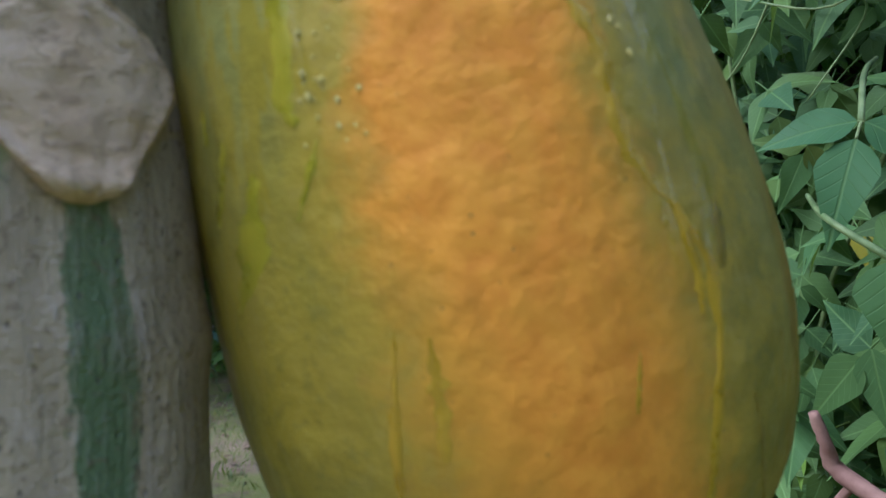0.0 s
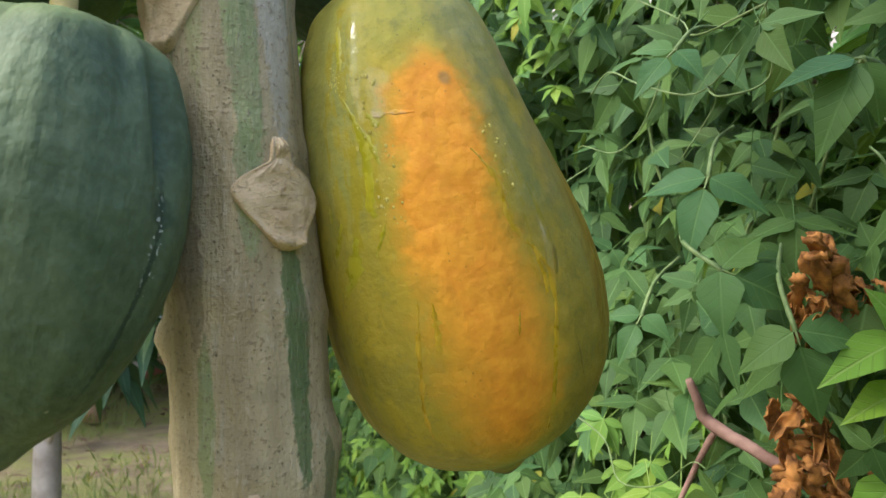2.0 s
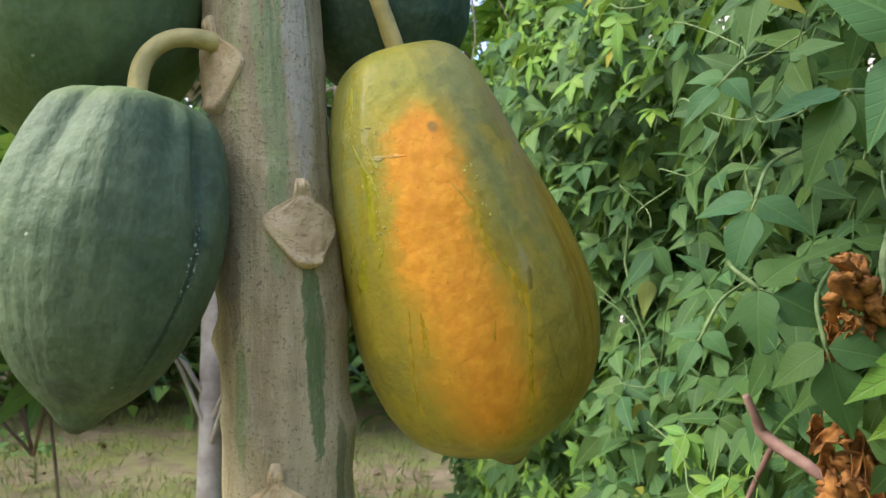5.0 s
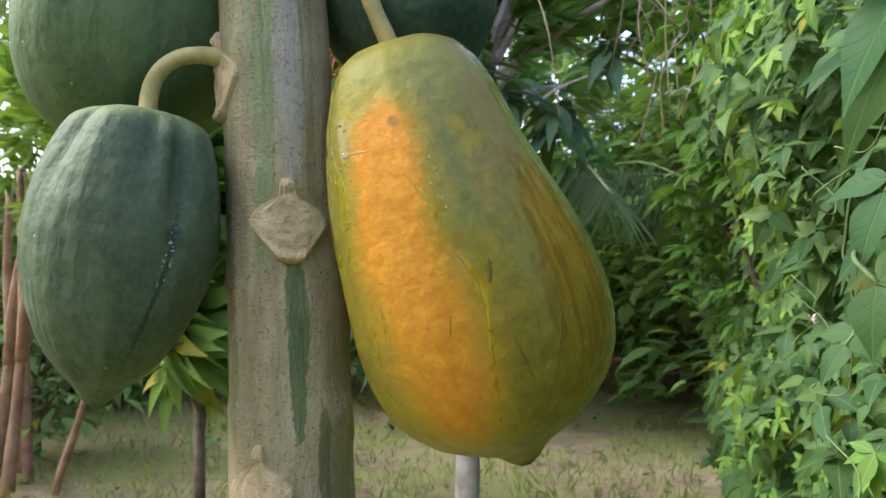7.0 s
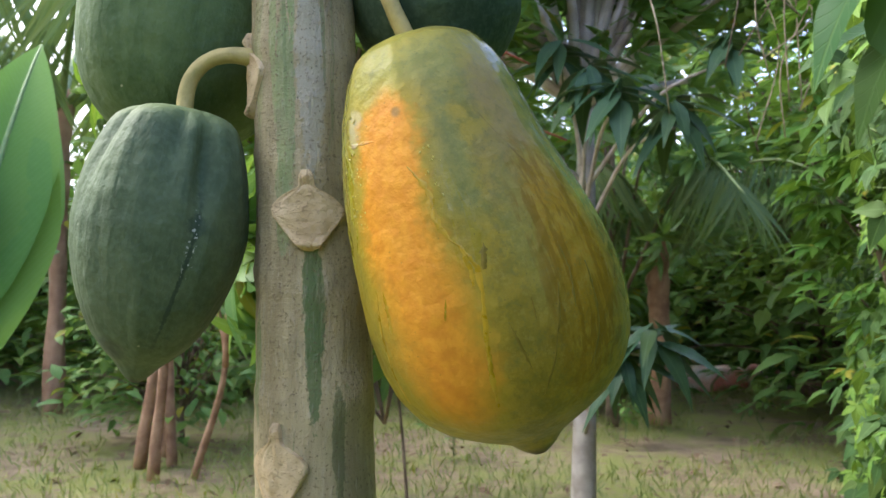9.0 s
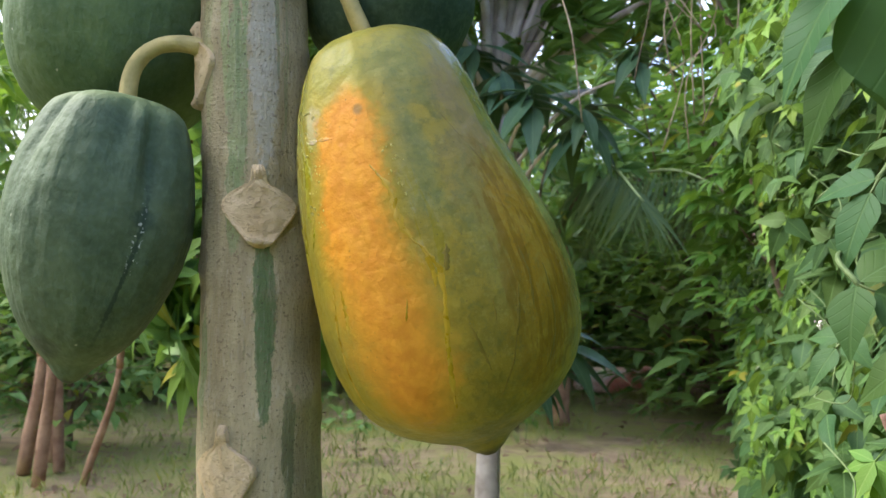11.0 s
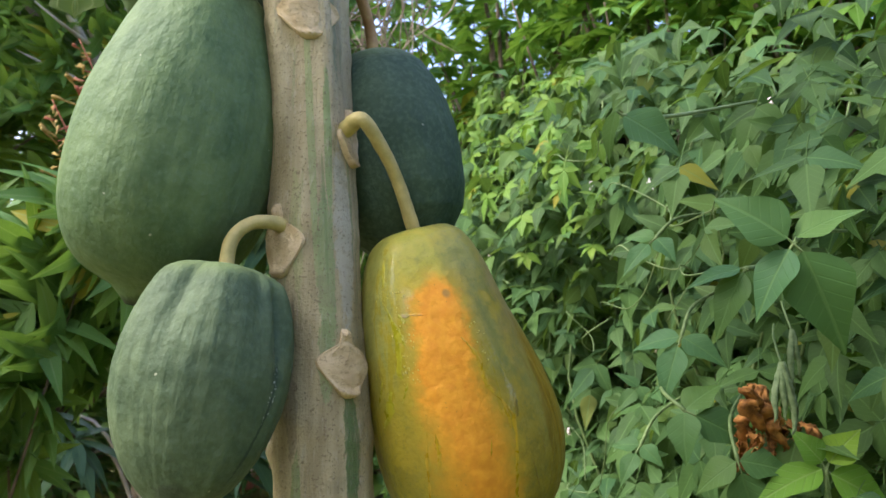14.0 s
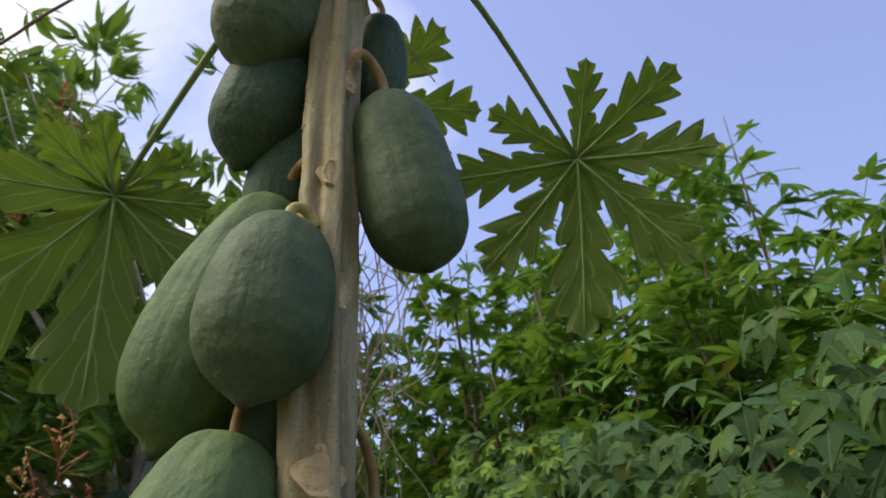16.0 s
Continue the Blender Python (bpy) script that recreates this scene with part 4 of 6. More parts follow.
def fruit_surface(u, v, length, radius, profile, lobes, bend, seed, groove=0.0, slope=0.0, flat=(0.0, 0.0)):
    """A point of the skin in the fruit's own axes; u 0.5 faces -y, v runs from the stalk to the tip."""
    g = (u - 0.5) * 2 * math.pi
    r = radius * float(np.interp(v, *profile))
    ridge = 1.4 * abs(math.cos(2.5 * g + seed)) ** 0.7 - 0.9
    amp = lobes * max(0.0, 1.0 - 2.4 * v) ** 1.2 + lobes * 0.06
    ribs = 0.022 * lobes * math.cos(15 * g + 2.2 * math.sin(3 * g + seed) + seed) * min(1, v * 5) * min(1, (1 - v) * 4)
    r *= 1 + amp * ridge * min(1, v * 18) + ribs
    r *= 1 + flat[0] * math.cos(2 * g) + flat[1] * math.sin(2 * g)
    dip = 0.03 * length * max(0.0, 1 - r / (radius * 0.5)) ** 2 if v < 0.2 else 0.0
    d = Vector((math.sin(g), -math.cos(g), 0))
    if slope:
        r *= 1 - slope * math.exp(-((v - 0.28) / 0.20) ** 2) * max(0.0, math.cos(g - 2.0)) ** 1.3
    if groove:
        r *= 1 - groove * math.exp(-((u - 0.72) / 0.02) ** 2) * math.exp(-((v - 0.2) / 0.16) ** 2)
    lump = noise.noise((d.x * 2 + seed, d.y * 2, v * 2.6)) * 0.026 + noise.noise((d.x * 7, d.y * 7 + seed, v * 4)) * 0.005 + noise.noise((g * 9 + seed, seed * 2, v * 1.2)) * 0.14 * lobes
    lump += noise.noise((g * 2.2 + seed * 3, seed, v * 1.6)) * 0.018 + noise.noise((g * 5 + seed, seed, v * 2.0)) * 0.009
    if abs(u - 0.5) > 0.4:
        lump *= (0.5 - abs(u - 0.5)) / 0.1
    r *= 1 + lump * min(1, (1 - v) * 6)
    off = bend * math.sin(math.pi * min(1, v)) * length
    return d * r + Vector((off, 0, -v * length - dip * 0.9))


def papaya_fruit(name, label, top, tip, radius, profile, material, stalk, stalk_r=0.0075, lobes=0.05, bend=0.0, seed=0.0, groove=0.0, stalk_mat=None, slope=0.0, flat=(0.0, 0.0)):
    """A fruit hanging by its stalk: body, stalk and the dark speck at the tip."""
    m, length = fruit_frame(top, tip)
    ob = thing(name, label, "papaya", "papaya fruits on the trunk", at=m)
    nu, vs = 96, np.concatenate([np.linspace(0, 0.1, 14)[:-1], np.linspace(0.1, 0.86, 50)[:-1], np.linspace(0.86, 1, 22)])
    verts, uvs, faces = [], [], []
    for v in vs:
        for i in range(nu + 1):
            verts.append(fruit_surface(i / nu, v, length, radius, profile, lobes, bend, seed, groove, slope, flat))
            uvs.append((i / nu, v))
    for j in range(len(vs) - 1):
        for i in range(nu):
            a = j * (nu + 1) + i
            faces.append((a, a + nu + 1, a + nu + 2, a + 1))
    body = mesh_object("body", verts, faces, material, ob, "", uvs)
    inv = m.inverted()
    path = [inv @ Vector(p) for p in stalk] + [Vector((0, 0, -0.012 * length / 0.2))]
    pipe("stalk", path, [stalk_r * 1.25, stalk_r, stalk_r * 0.9, stalk_r * 0.95, stalk_r * 1.05], stalk_mat or M_STALK, ob, 14, 8, 0.06, "curved yellow-green stalk")
    return ob, body


RIPE_TOP, RIPE_TIP, RIPE_FLAT = (-0.0266, 0.1995, 1.3506), (0.0419, 0.2505, 1.0829), (0.0247, -0.0593)
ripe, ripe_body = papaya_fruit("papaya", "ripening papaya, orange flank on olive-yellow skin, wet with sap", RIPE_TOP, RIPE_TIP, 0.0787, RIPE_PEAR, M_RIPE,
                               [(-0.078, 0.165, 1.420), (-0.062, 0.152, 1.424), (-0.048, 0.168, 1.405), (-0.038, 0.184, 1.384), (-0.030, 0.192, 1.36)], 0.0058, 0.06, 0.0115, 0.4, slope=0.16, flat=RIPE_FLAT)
RIPE = (fruit_frame(RIPE_TOP, RIPE_TIP)[1], 0.0787, RIPE_PEAR, 0.06, 0.0115, 0.4, 0.0, 0.16, RIPE_FLAT)


def sap_run(points, width, seed, thin_end=True, material=None):
    """A run of sap down the skin: a low ribbon with a ragged rim."""
    pts = np.array(points)
    s = np.linspace(0, 1, len(pts))
    n = max(10, int(abs(pts[-1, 1] - pts[0, 1]) * 150))
    v, f = [], []
    for i in range(n + 1):
        t = i / n
        u0, v0 = np.interp(t, s, pts[:, 0]), np.interp(t, s, pts[:, 1])
        w = width * (0.65 + 0.7 * noise.noise((seed, t * 9, 0)) + 0.35 * noise.noise((seed, t * 31, 4)))
        w = max(w, width * 0.3) * (min(1, 3 * t + 0.15)) * (min(1, 0.45 + 3 * (1 - t)) if thin_end else 1)
        for c in (-1, -0.55, 0, 0.55, 1):
            rag = 0.25 * width * noise.noise((seed + c, t * 25, 7))
            p = fruit_surface(u0 + (c * w / 2 + rag * c) / (2 * math.pi * 0.07), v0, *RIPE)
            out = Vector((p.x, p.y, 0)).normalized()
            v.append(p + out * (0.0002 if abs(c) < 0.1 else 0.00015 if abs(c) < 0.9 else -0.00015))
    for i in range(n):
        for j in range(4):
            a = i * 5 + j
            f.append((a, a + 5, a + 6, a + 1))
    return mesh_object("sap_run", v, f, material or M_SAP, ripe_body, "glossy golden run of sap")


SAP_RUNS = [([(0.411, 0.085), (0.413, 0.12), (0.413, 0.158)], 0.0072), ([(0.413, 0.203), (0.424, 0.235), (0.431, 0.27), (0.433, 0.31), (0.430, 0.352), (0.425, 0.385), (0.430, 0.402)], 0.0088),
            ([(0.439, 0.413), (0.431, 0.44), (0.422, 0.464)], 0.0030), ([(0.372, 0.373), (0.371, 0.40)], 0.0036), ([(0.388, 0.40), (0.379, 0.433), (0.367, 0.461)], 0.0052),
            ([(0.404, 0.425), (0.398, 0.462), (0.390, 0.494), (0.372, 0.526)], 0.0105), ([(0.453, 0.544), (0.444, 0.615), (0.436, 0.69), (0.428, 0.75), (0.427, 0.798)], 0.0030),
            ([(0.465, 0.556), (0.463, 0.60), (0.460, 0.645)], 0.0055), ([(0.565, 0.492), (0.580, 0.524), (0.590, 0.565), (0.588, 0.615), (0.578, 0.69), (0.571, 0.75), (0.565, 0.803), (0.559, 0.845)], 0.0050),
            ([(0.606, 0.525), (0.598, 0.575)], 0.0060), ([(0.544, 0.607), (0.537, 0.648)], 0.0018), ([(0.541, 0.332), (0.554, 0.37), (0.561, 0.40), (0.560, 0.43), (0.561, 0.47), (0.568, 0.495)], 0.0058),
            ([(0.606, 0.68), (0.612, 0.73), (0.620, 0.79)], 0.0030), ([(0.642, 0.652), (0.640, 0.697)], 0.0020), ([(0.680, 0.638), (0.670, 0.701), (0.652, 0.789), (0.630, 0.85)], 0.0026),
            ([(0.733, 0.617), (0.733, 0.684), (0.731, 0.758), (0.712, 0.825)], 0.0034), ([(0.70, 0.56), (0.703, 0.62), (0.697, 0.70)], 0.0026),
            ([(0.430, 0.25), (0.440, 0.285), (0.446, 0.32)], 0.0040), ([(0.442, 0.235), (0.452, 0.262)], 0.0045), ([(0.577, 0.515), (0.583, 0.57), (0.580, 0.60)], 0.0042)]
for i, (pts, w) in enumerate(SAP_RUNS):
    sap_run(pts, w, i * 3.7, True, M_SAP_DARK if pts[0][0] > 0.603 else M_SAP_FRESH if pts[0][0] < 0.445 else None)

bmd = bmesh.new()
bmesh.ops.create_icosphere(bmd, subdivisions=1, radius=1.0)
drop_mesh = bpy.data.meshes.new("sap_drop")
bmd.to_mesh(drop_mesh)
bmd.free()
drop_mesh.polygons.foreach_set("use_smooth", [True] * len(drop_mesh.polygons))
drop_mesh.materials.append(M_SAP_DROP)
rnd = random.Random(77)
for _ in range(110):
    pick = rnd.random()
    if pick < 0.42:
        du, dv = rnd.gauss(0.403, 0.005), rnd.gauss(0.174, 0.010)
    elif pick < 0.85:
        du, dv = rnd.gauss(0.447, 0.012), rnd.uniform(0.17, 0.42)
    else:
        du, dv = rnd.gauss(0.572, 0.006), rnd.uniform(0.30, 0.42)
    p = fruit_surface(du, dv, *RIPE)
    d = link_mesh("sap_drop", drop_mesh, ripe_body)
    r = rnd.uniform(0.0002, 0.00035) if pick < 0.42 else rnd.uniform(0.0003, 0.0009)
    d.matrix_basis = Matrix.Translation(p) @ Matrix.Diagonal((r, r * 0.8, r * rnd.uniform(1.0, 1.6), 1))

papaya_fruit("papaya", "small unripe green papaya with ridged shoulders", (-0.1529, 0.120, 1.3041), (-0.1759, 0.1007, 1.1234), 0.0572, OVAL, M_GREEN_SCUFFED,
             [(-0.116, 0.158, 1.336), (-0.126, 0.142, 1.340), (-0.141, 0.130, 1.337), (-0.152, 0.122, 1.322)], 0.0056, 0.19, -0.0147, 2.15, 0.19, flat=(-0.0768, 0.0164))
papaya_fruit("papaya", "large unripe green papaya pressed against the trunk", (-0.193, 0.178, 1.561), (-0.245, 0.165, 1.280), 0.0830, PEAR, M_GREEN_LIGHT,
             [(-0.150, 0.17, 1.60), (-0.175, 0.165, 1.605), (-0.190, 0.172, 1.59)], 0.0055, 0.05, 0.02, 2.2, 0.0, M_STALK_BROWN)
papaya_fruit("papaya", "dark green unripe papaya hanging behind the trunk", (-0.070, 0.240, 1.520), (-0.035, 0.262, 1.315), 0.0640, EGG, M_GREEN_SHADED,
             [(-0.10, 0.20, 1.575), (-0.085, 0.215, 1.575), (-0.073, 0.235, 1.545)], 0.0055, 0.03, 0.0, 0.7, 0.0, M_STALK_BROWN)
papaya_fruit("papaya", "blue-green unripe papaya with a pale nippled tip", (-0.165, 0.140, 1.767), (-0.173, 0.115, 1.559), 0.0635, EGG, M_GREEN,
             [(-0.138, 0.158, 1.772), (-0.148, 0.147, 1.788), (-0.160, 0.140, 1.784)], 0.0065, 0.04, 0.0, 3.1)
papaya_fruit("papaya", "long unripe papaya half hidden behind another", (-0.199, 0.225, 1.860), (-0.289, 0.225, 1.549), 0.0720, PEAR, M_GREEN_LIGHT,
             [(-0.150, 0.185, 1.85), (-0.165, 0.190, 1.885), (-0.188, 0.215, 1.875)], 0.0065, 0.03, 0.0, 1.7, 0.0, M_STALK_BROWN)
papaya_fruit("papaya", "smooth unripe papaya hanging free on an orange stalk", (-0.081, 0.200, 1.990), (-0.020, 0.200, 1.745), 0.0590, BLUNT, M_GREEN,
             [(-0.130, 0.165, 2.00), (-0.110, 0.165, 2.03), (-0.090, 0.190, 2.02)], 0.0070, 0.03, 0.0, 0.3, 0.0, M_STALK_BROWN)
papaya_fruit("papaya", "dark unripe papaya wedged behind two others", (-0.150, 0.250, 1.70), (-0.175, 0.262, 1.50), 0.0560, EGG, M_GREEN_SHADED,
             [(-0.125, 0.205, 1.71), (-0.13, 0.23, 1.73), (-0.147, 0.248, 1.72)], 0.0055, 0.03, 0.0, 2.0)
papaya_fruit("papaya", "unripe green papaya high on the trunk", (-0.215, 0.165, 2.21), (-0.246, 0.165, 2.000), 0.0660, EGG, M_GREEN,
             [(-0.155, 0.175, 2.22), (-0.185, 0.165, 2.24), (-0.212, 0.165, 2.23)], 0.0065, 0.03, 0.0, 5.0)
papaya_fruit("papaya", "shaded unripe papaya tucked under a higher one", (-0.210, 0.215, 2.10), (-0.258, 0.220, 1.895), 0.0600, EGG, M_GREEN_SHADED,
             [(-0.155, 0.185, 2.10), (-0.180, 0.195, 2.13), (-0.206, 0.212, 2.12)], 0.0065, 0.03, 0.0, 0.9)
papaya_fruit("papaya", "narrow unripe papaya squeezed behind the trunk", (-0.190, 0.255, 2.01), (-0.212, 0.250, 1.800), 0.0480, EGG, M_GREEN_SHADED,
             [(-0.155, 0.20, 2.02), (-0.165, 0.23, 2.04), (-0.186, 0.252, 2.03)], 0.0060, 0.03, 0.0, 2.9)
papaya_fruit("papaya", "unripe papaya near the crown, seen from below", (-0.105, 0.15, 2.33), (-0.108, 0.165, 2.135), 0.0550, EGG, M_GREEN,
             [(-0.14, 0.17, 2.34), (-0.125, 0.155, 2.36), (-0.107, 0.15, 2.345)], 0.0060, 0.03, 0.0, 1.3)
papaya_fruit("papaya", "dark unripe papaya behind the upper trunk", (-0.10, 0.245, 2.18), (-0.108, 0.265, 1.990), 0.0420, EGG, M_GREEN_SHADED,
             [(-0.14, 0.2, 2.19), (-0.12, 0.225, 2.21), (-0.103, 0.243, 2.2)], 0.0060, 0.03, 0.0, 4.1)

# ---- vine hedge ----
HEDGE = [(0.60, -1.2), (0.47, -0.4), (0.37, 0.2), (0.30, 0.6), (0.16, 1.1), (0.0, 1.7), (-0.33, 3.2), (-0.62, 4.6)]
HS = np.concatenate([[0], np.cumsum([math.dist(a, b) for a, b in zip(HEDGE, HEDGE[1:])])])


def hedge_at(s):
    """Front line point and outward normal at a run length."""
    x, y = np.interp(s, HS, [p[0] for p in HEDGE]), np.interp(s, HS, [p[1] for p in HEDGE])
    x2, y2 = np.interp(s + 0.05, HS, [p[0] for p in HEDGE]), np.interp(s + 0.05, HS, [p[1] for p in HEDGE])
    d = Vector((x2 - x, y2 - y, 0))
    d = d.normalized() if d.length > 1e-6 else Vector((-0.2, 0.98, 0))
    return Vector((x, y, 0)), Vector((-d.y, d.x, 0))


hedge = thing("vine_hedge", "dense green climbing vine hedge with pointed three-part leaves", "vine")
rnd = random.Random(11)


def hedge_height(s):
    return 1.70 + 0.26 * min(max(s - 1.45, -0.3), 1.6) + 0.22 * noise.noise((s * 2.7, 3, 0))


def vine_pose(s, z, depth, scale):
    p, n = hedge_at(s)
    bulge = (0.08 + 0.08 * min(1.0, max(0.0, s - 1.5))) * noise.noise((s * 2.1, z * 2.1, 1.0)) + 0.05 * noise.noise((s * 6, z * 6, 9))
    top = max(0, z - hedge_height(s) + 0.5)
    pos = p - n * (depth - bulge + 0.55 * top * top) + Vector((0, 0, z))
    along_hedge = Vector((n.y, -n.x, 0))
    drop = Vector((0, 0, -1)) * rnd.uniform(0.35, 1.0) + n * rnd.uniform(0.15, 0.6) + along_hedge * rnd.gauss(-0.12, 0.6)
    face = n * rnd.uniform(0.25, 0.75) + Vector((0, 0, rnd.uniform(0.3, 1.0))) - along_hedge * rnd.gauss(0.45, 0.5)
    return aim(pos, drop, face, scale)


near, rest, inner = [], [], []
for layer in range(4):
    pitch = (0.050, 0.050, 0.053, 0.062)[layer]
    for s0 in np.arange(0.0, HS[-1], pitch):
        for z0 in np.arange(0.05, 2.45, pitch):
            s, z = s0 + rnd.uniform(-0.03, 0.03), z0 + rnd.uniform(-0.03, 0.03)
            if z > hedge_height(s) or rnd.random() < (0.52, 0.42, 0.38, 0.45)[layer]:
                continue
            depth = 0.06 * layer + rnd.gauss(0, 0.03)
            m = vine_pose(s, z, depth, rnd.uniform(0.58, 1.02) * (1.0 + 0.2 * min(1.0, max(0.0, s - 1.9))))
            if 1.5 < s < 3.2 and layer == 0 and 0.92 < z < 1.72 and len(near) < 295:
                near.append(m)
            else:
                (inner if layer == 3 else rest).append(m)
for _ in range(3200):
    s = HS[-1] * rnd.random()
    inner.append(vine_pose(s, rnd.uniform(0.0, hedge_height(s)), rnd.uniform(0.2, 0.5), rnd.uniform(0.9, 1.4)))
vine_meshes = [template_mesh("leaf", t, M_VINE) for t in TRIFOLIATE]
for i, m in enumerate(near):
    leaf = link_mesh("leaf", vine_meshes[i % len(vine_meshes)], hedge)
    leaf.matrix_basis = m
tagged(foliage("leaves", TRI_PLAIN, rest, M_VINE, hedge, "mass of green three-part leaves", 1), kind="stuff")
tagged(foliage("inner_leaves", TRI_PLAIN, inner, M_VINE, hedge, "shaded leaves inside the hedge", 2), kind="stuff")
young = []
# lime patches grow here; past 2.6 the extra ones stand in for stronger light
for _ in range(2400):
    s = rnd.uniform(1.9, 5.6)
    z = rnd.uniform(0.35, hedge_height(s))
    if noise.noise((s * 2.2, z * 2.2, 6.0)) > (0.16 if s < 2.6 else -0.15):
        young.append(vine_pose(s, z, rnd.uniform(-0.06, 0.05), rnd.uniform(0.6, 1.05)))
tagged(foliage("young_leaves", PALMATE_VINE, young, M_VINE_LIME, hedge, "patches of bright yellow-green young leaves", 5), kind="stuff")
for i in range(60):
    s = HS[-1] * rnd.random()
    p, n = hedge_at(s)
    d = rnd.uniform(0.12, 0.4)
    pts = [p - n * d + Vector((rnd.uniform(-.1, .1), rnd.uniform(-.1, .1), z)) for z in np.linspace(0, hedge_height(s) * 0.95, 7)]
    pipe("stem", pts, [0.004, 0.0035, 0.002], M_VINE_STEM, hedge, 5, 4)

rnd = random.Random(31)
for i in range(24):
    s = rnd.uniform(1.2, 4.2)
    z = rnd.uniform(0.7, hedge_height(s) - 0.25)
    pts = []
    rise, run = rnd.uniform(-0.25, 0.15), rnd.uniform(0.12, 0.4) * rnd.choice((-1, 1))
    for j in range(6):
        p, n = hedge_at(s + run * j / 5)
        pts.append(p + n * (0.03 + 0.05 * rnd.random()) + Vector((0, 0, z + rise * j / 5 + 0.03 * math.sin(j * 1.3 + i))))
    pipe("tendril", pts, [0.0011, 0.0009, 0.0006], M_VINE_STEM, hedge, 5, 5)
petals = []
for i in range(40):
    s, z = rnd.uniform(1.4, 4.2), rnd.uniform(0.9, 1.6)
    p, n = hedge_at(s)
    c = p + n * rnd.uniform(-0.1, 0.06) + Vector((0, 0, z))
    for j in range(rnd.choice((5, 10))):
        a = j * 1.2566 + rnd.random()
        petals.append(aim(c + Vector((rnd.gauss(0, 0.003), rnd.gauss(0, 0.003), rnd.gauss(0, 0.004))), (math.cos(a) * 0.4, math.sin(a), math.cos(a)), n, rnd.uniform(0.7, 1.2)))
tagged(foliage("flowers", [narrow(0.007, 0.005, 3, 0.3, 0.8, 0.5)], petals, M_FLOWER, hedge, "tiny white and pink flowers", 9), kind="stuff")

# sprigs, dead leaves and a twig that stand out of the hedge


def sprig(label, node, leaves, material, stem, group="", stem_mat=None):
    """Single vine leaves on a stem: leaves are (base offset, direction, facing, length, width)."""
    ob = thing("vine_sprig", label, "vine", group, at=node)
    for i, (off, along, face, L, W) in enumerate(leaves):
        v, f, u = placed(blade(L, W, 12, 0.16, 0.45, 0.33, 0.10), aim(off, along, face))
        mesh_object("leaf", v, f.tolist(), material, ob, "", u)
        pipe("leaf_stalk", [Vector((0, 0, 0)), Vector(off) * 0.6, Vector(off)], [0.0012, 0.0010, 0.0010], M_VINE_STEM, ob, 5, 3)
    if stem:
        pipe("stem", [Vector(p) - Vector(node) for p in stem], [0.0022, 0.002, 0.0016], stem_mat or M_VINE_STEM, ob, 7, 6)
    return ob


def three_part(label, node, along, size, width, material):
    """A single three-part leaf on its stalk, one end leaflet and two side leaflets."""
    d = Vector(along).normalized()
    face = Vector((-0.35, -0.75, 0.55))
    side = d.cross(face).normalized()
    leaves = [(d * 0.012, d, face, size, width)]
    for k in (-1, 1):
        leaves.append((side * 0.002 * k, d * 0.35 + side * k, face + side * 0.25 * k, size * 0.85, width * 0.9))
    return sprig(label, node, leaves, material, [node, Vector(node) - d * 0.03 + Vector((0.01, 0.03, 0.01)), Vector(node) - d * 0.05 + Vector((0.05, 0.10, 0.02))])


three_part("dark blue-green three-part vine leaf hanging over dead leaves", (0.275, 0.385, 1.148), (0.2, -0.15, -0.95), 0.062, 0.040, M_VINE_BROAD)
three_part("broad dark three-part vine leaf at the hedge front", (0.236, 0.43, 1.195), (0.75, -0.2, -0.35), 0.066, 0.042, M_VINE_BROAD)
three_part("light green three-part vine leaf, drooping", (0.226, 0.50, 1.392), (-0.65, -0.2, -0.6), 0.050, 0.028, M_VINE_BROAD)
three_part("long drooping three-part vine leaf", (0.246, 0.48, 1.275), (-0.35, -0.25, -0.8), 0.070, 0.036, M_VINE_BROAD)
three_part("small light green three-part vine leaf", (0.213, 0.58, 1.150), (-0.5, -0.3, -0.7), 0.045, 0.026, M_VINE_BROAD)
sprig("large heart-shaped vine leaves in a whorl at the hedge front", (0.259, 0.148, 1.322),
      [((-0.004, 0, 0.004), (-0.75, 0.1, 0.62), (-0.3, -0.8, 0.5), 0.062, 0.046), ((0.006, 0, -0.006), (0.35, -0.05, -0.93), (-0.25, -0.85, 0.35), 0.082, 0.052),
       ((0.003, 0.003, 0.005), (0.8, -0.15, 0.5), (-0.2, -0.6, 0.75), 0.055, 0.032), ((-0.003, 0, -0.004), (-0.55, -0.1, -0.8), (-0.55, -0.7, 0.35), 0.060, 0.034)],
      M_VINE_BROAD, [(0.259, 0.148, 1.322), (0.30, 0.22, 1.345), (0.36, 0.30, 1.36)])
sprig("three-part vine leaf with small insect holes", (0.252, 0.245, 1.318),
      [((-0.004, 0, 0), (-0.95, 0.0, -0.18), (-0.2, -0.6, 0.8), 0.050, 0.024), ((-0.002, 0, -0.003), (-0.5, -0.1, -0.85), (-0.5, -0.75, 0.3), 0.064, 0.032),
       ((0.003, 0, -0.002), (0.25, -0.1, -0.95), (-0.1, -0.9, 0.4), 0.040, 0.028)], M_VINE_BROAD, [(0.252, 0.245, 1.318), (0.29, 0.29, 1.325), (0.36, 0.36, 1.32)])
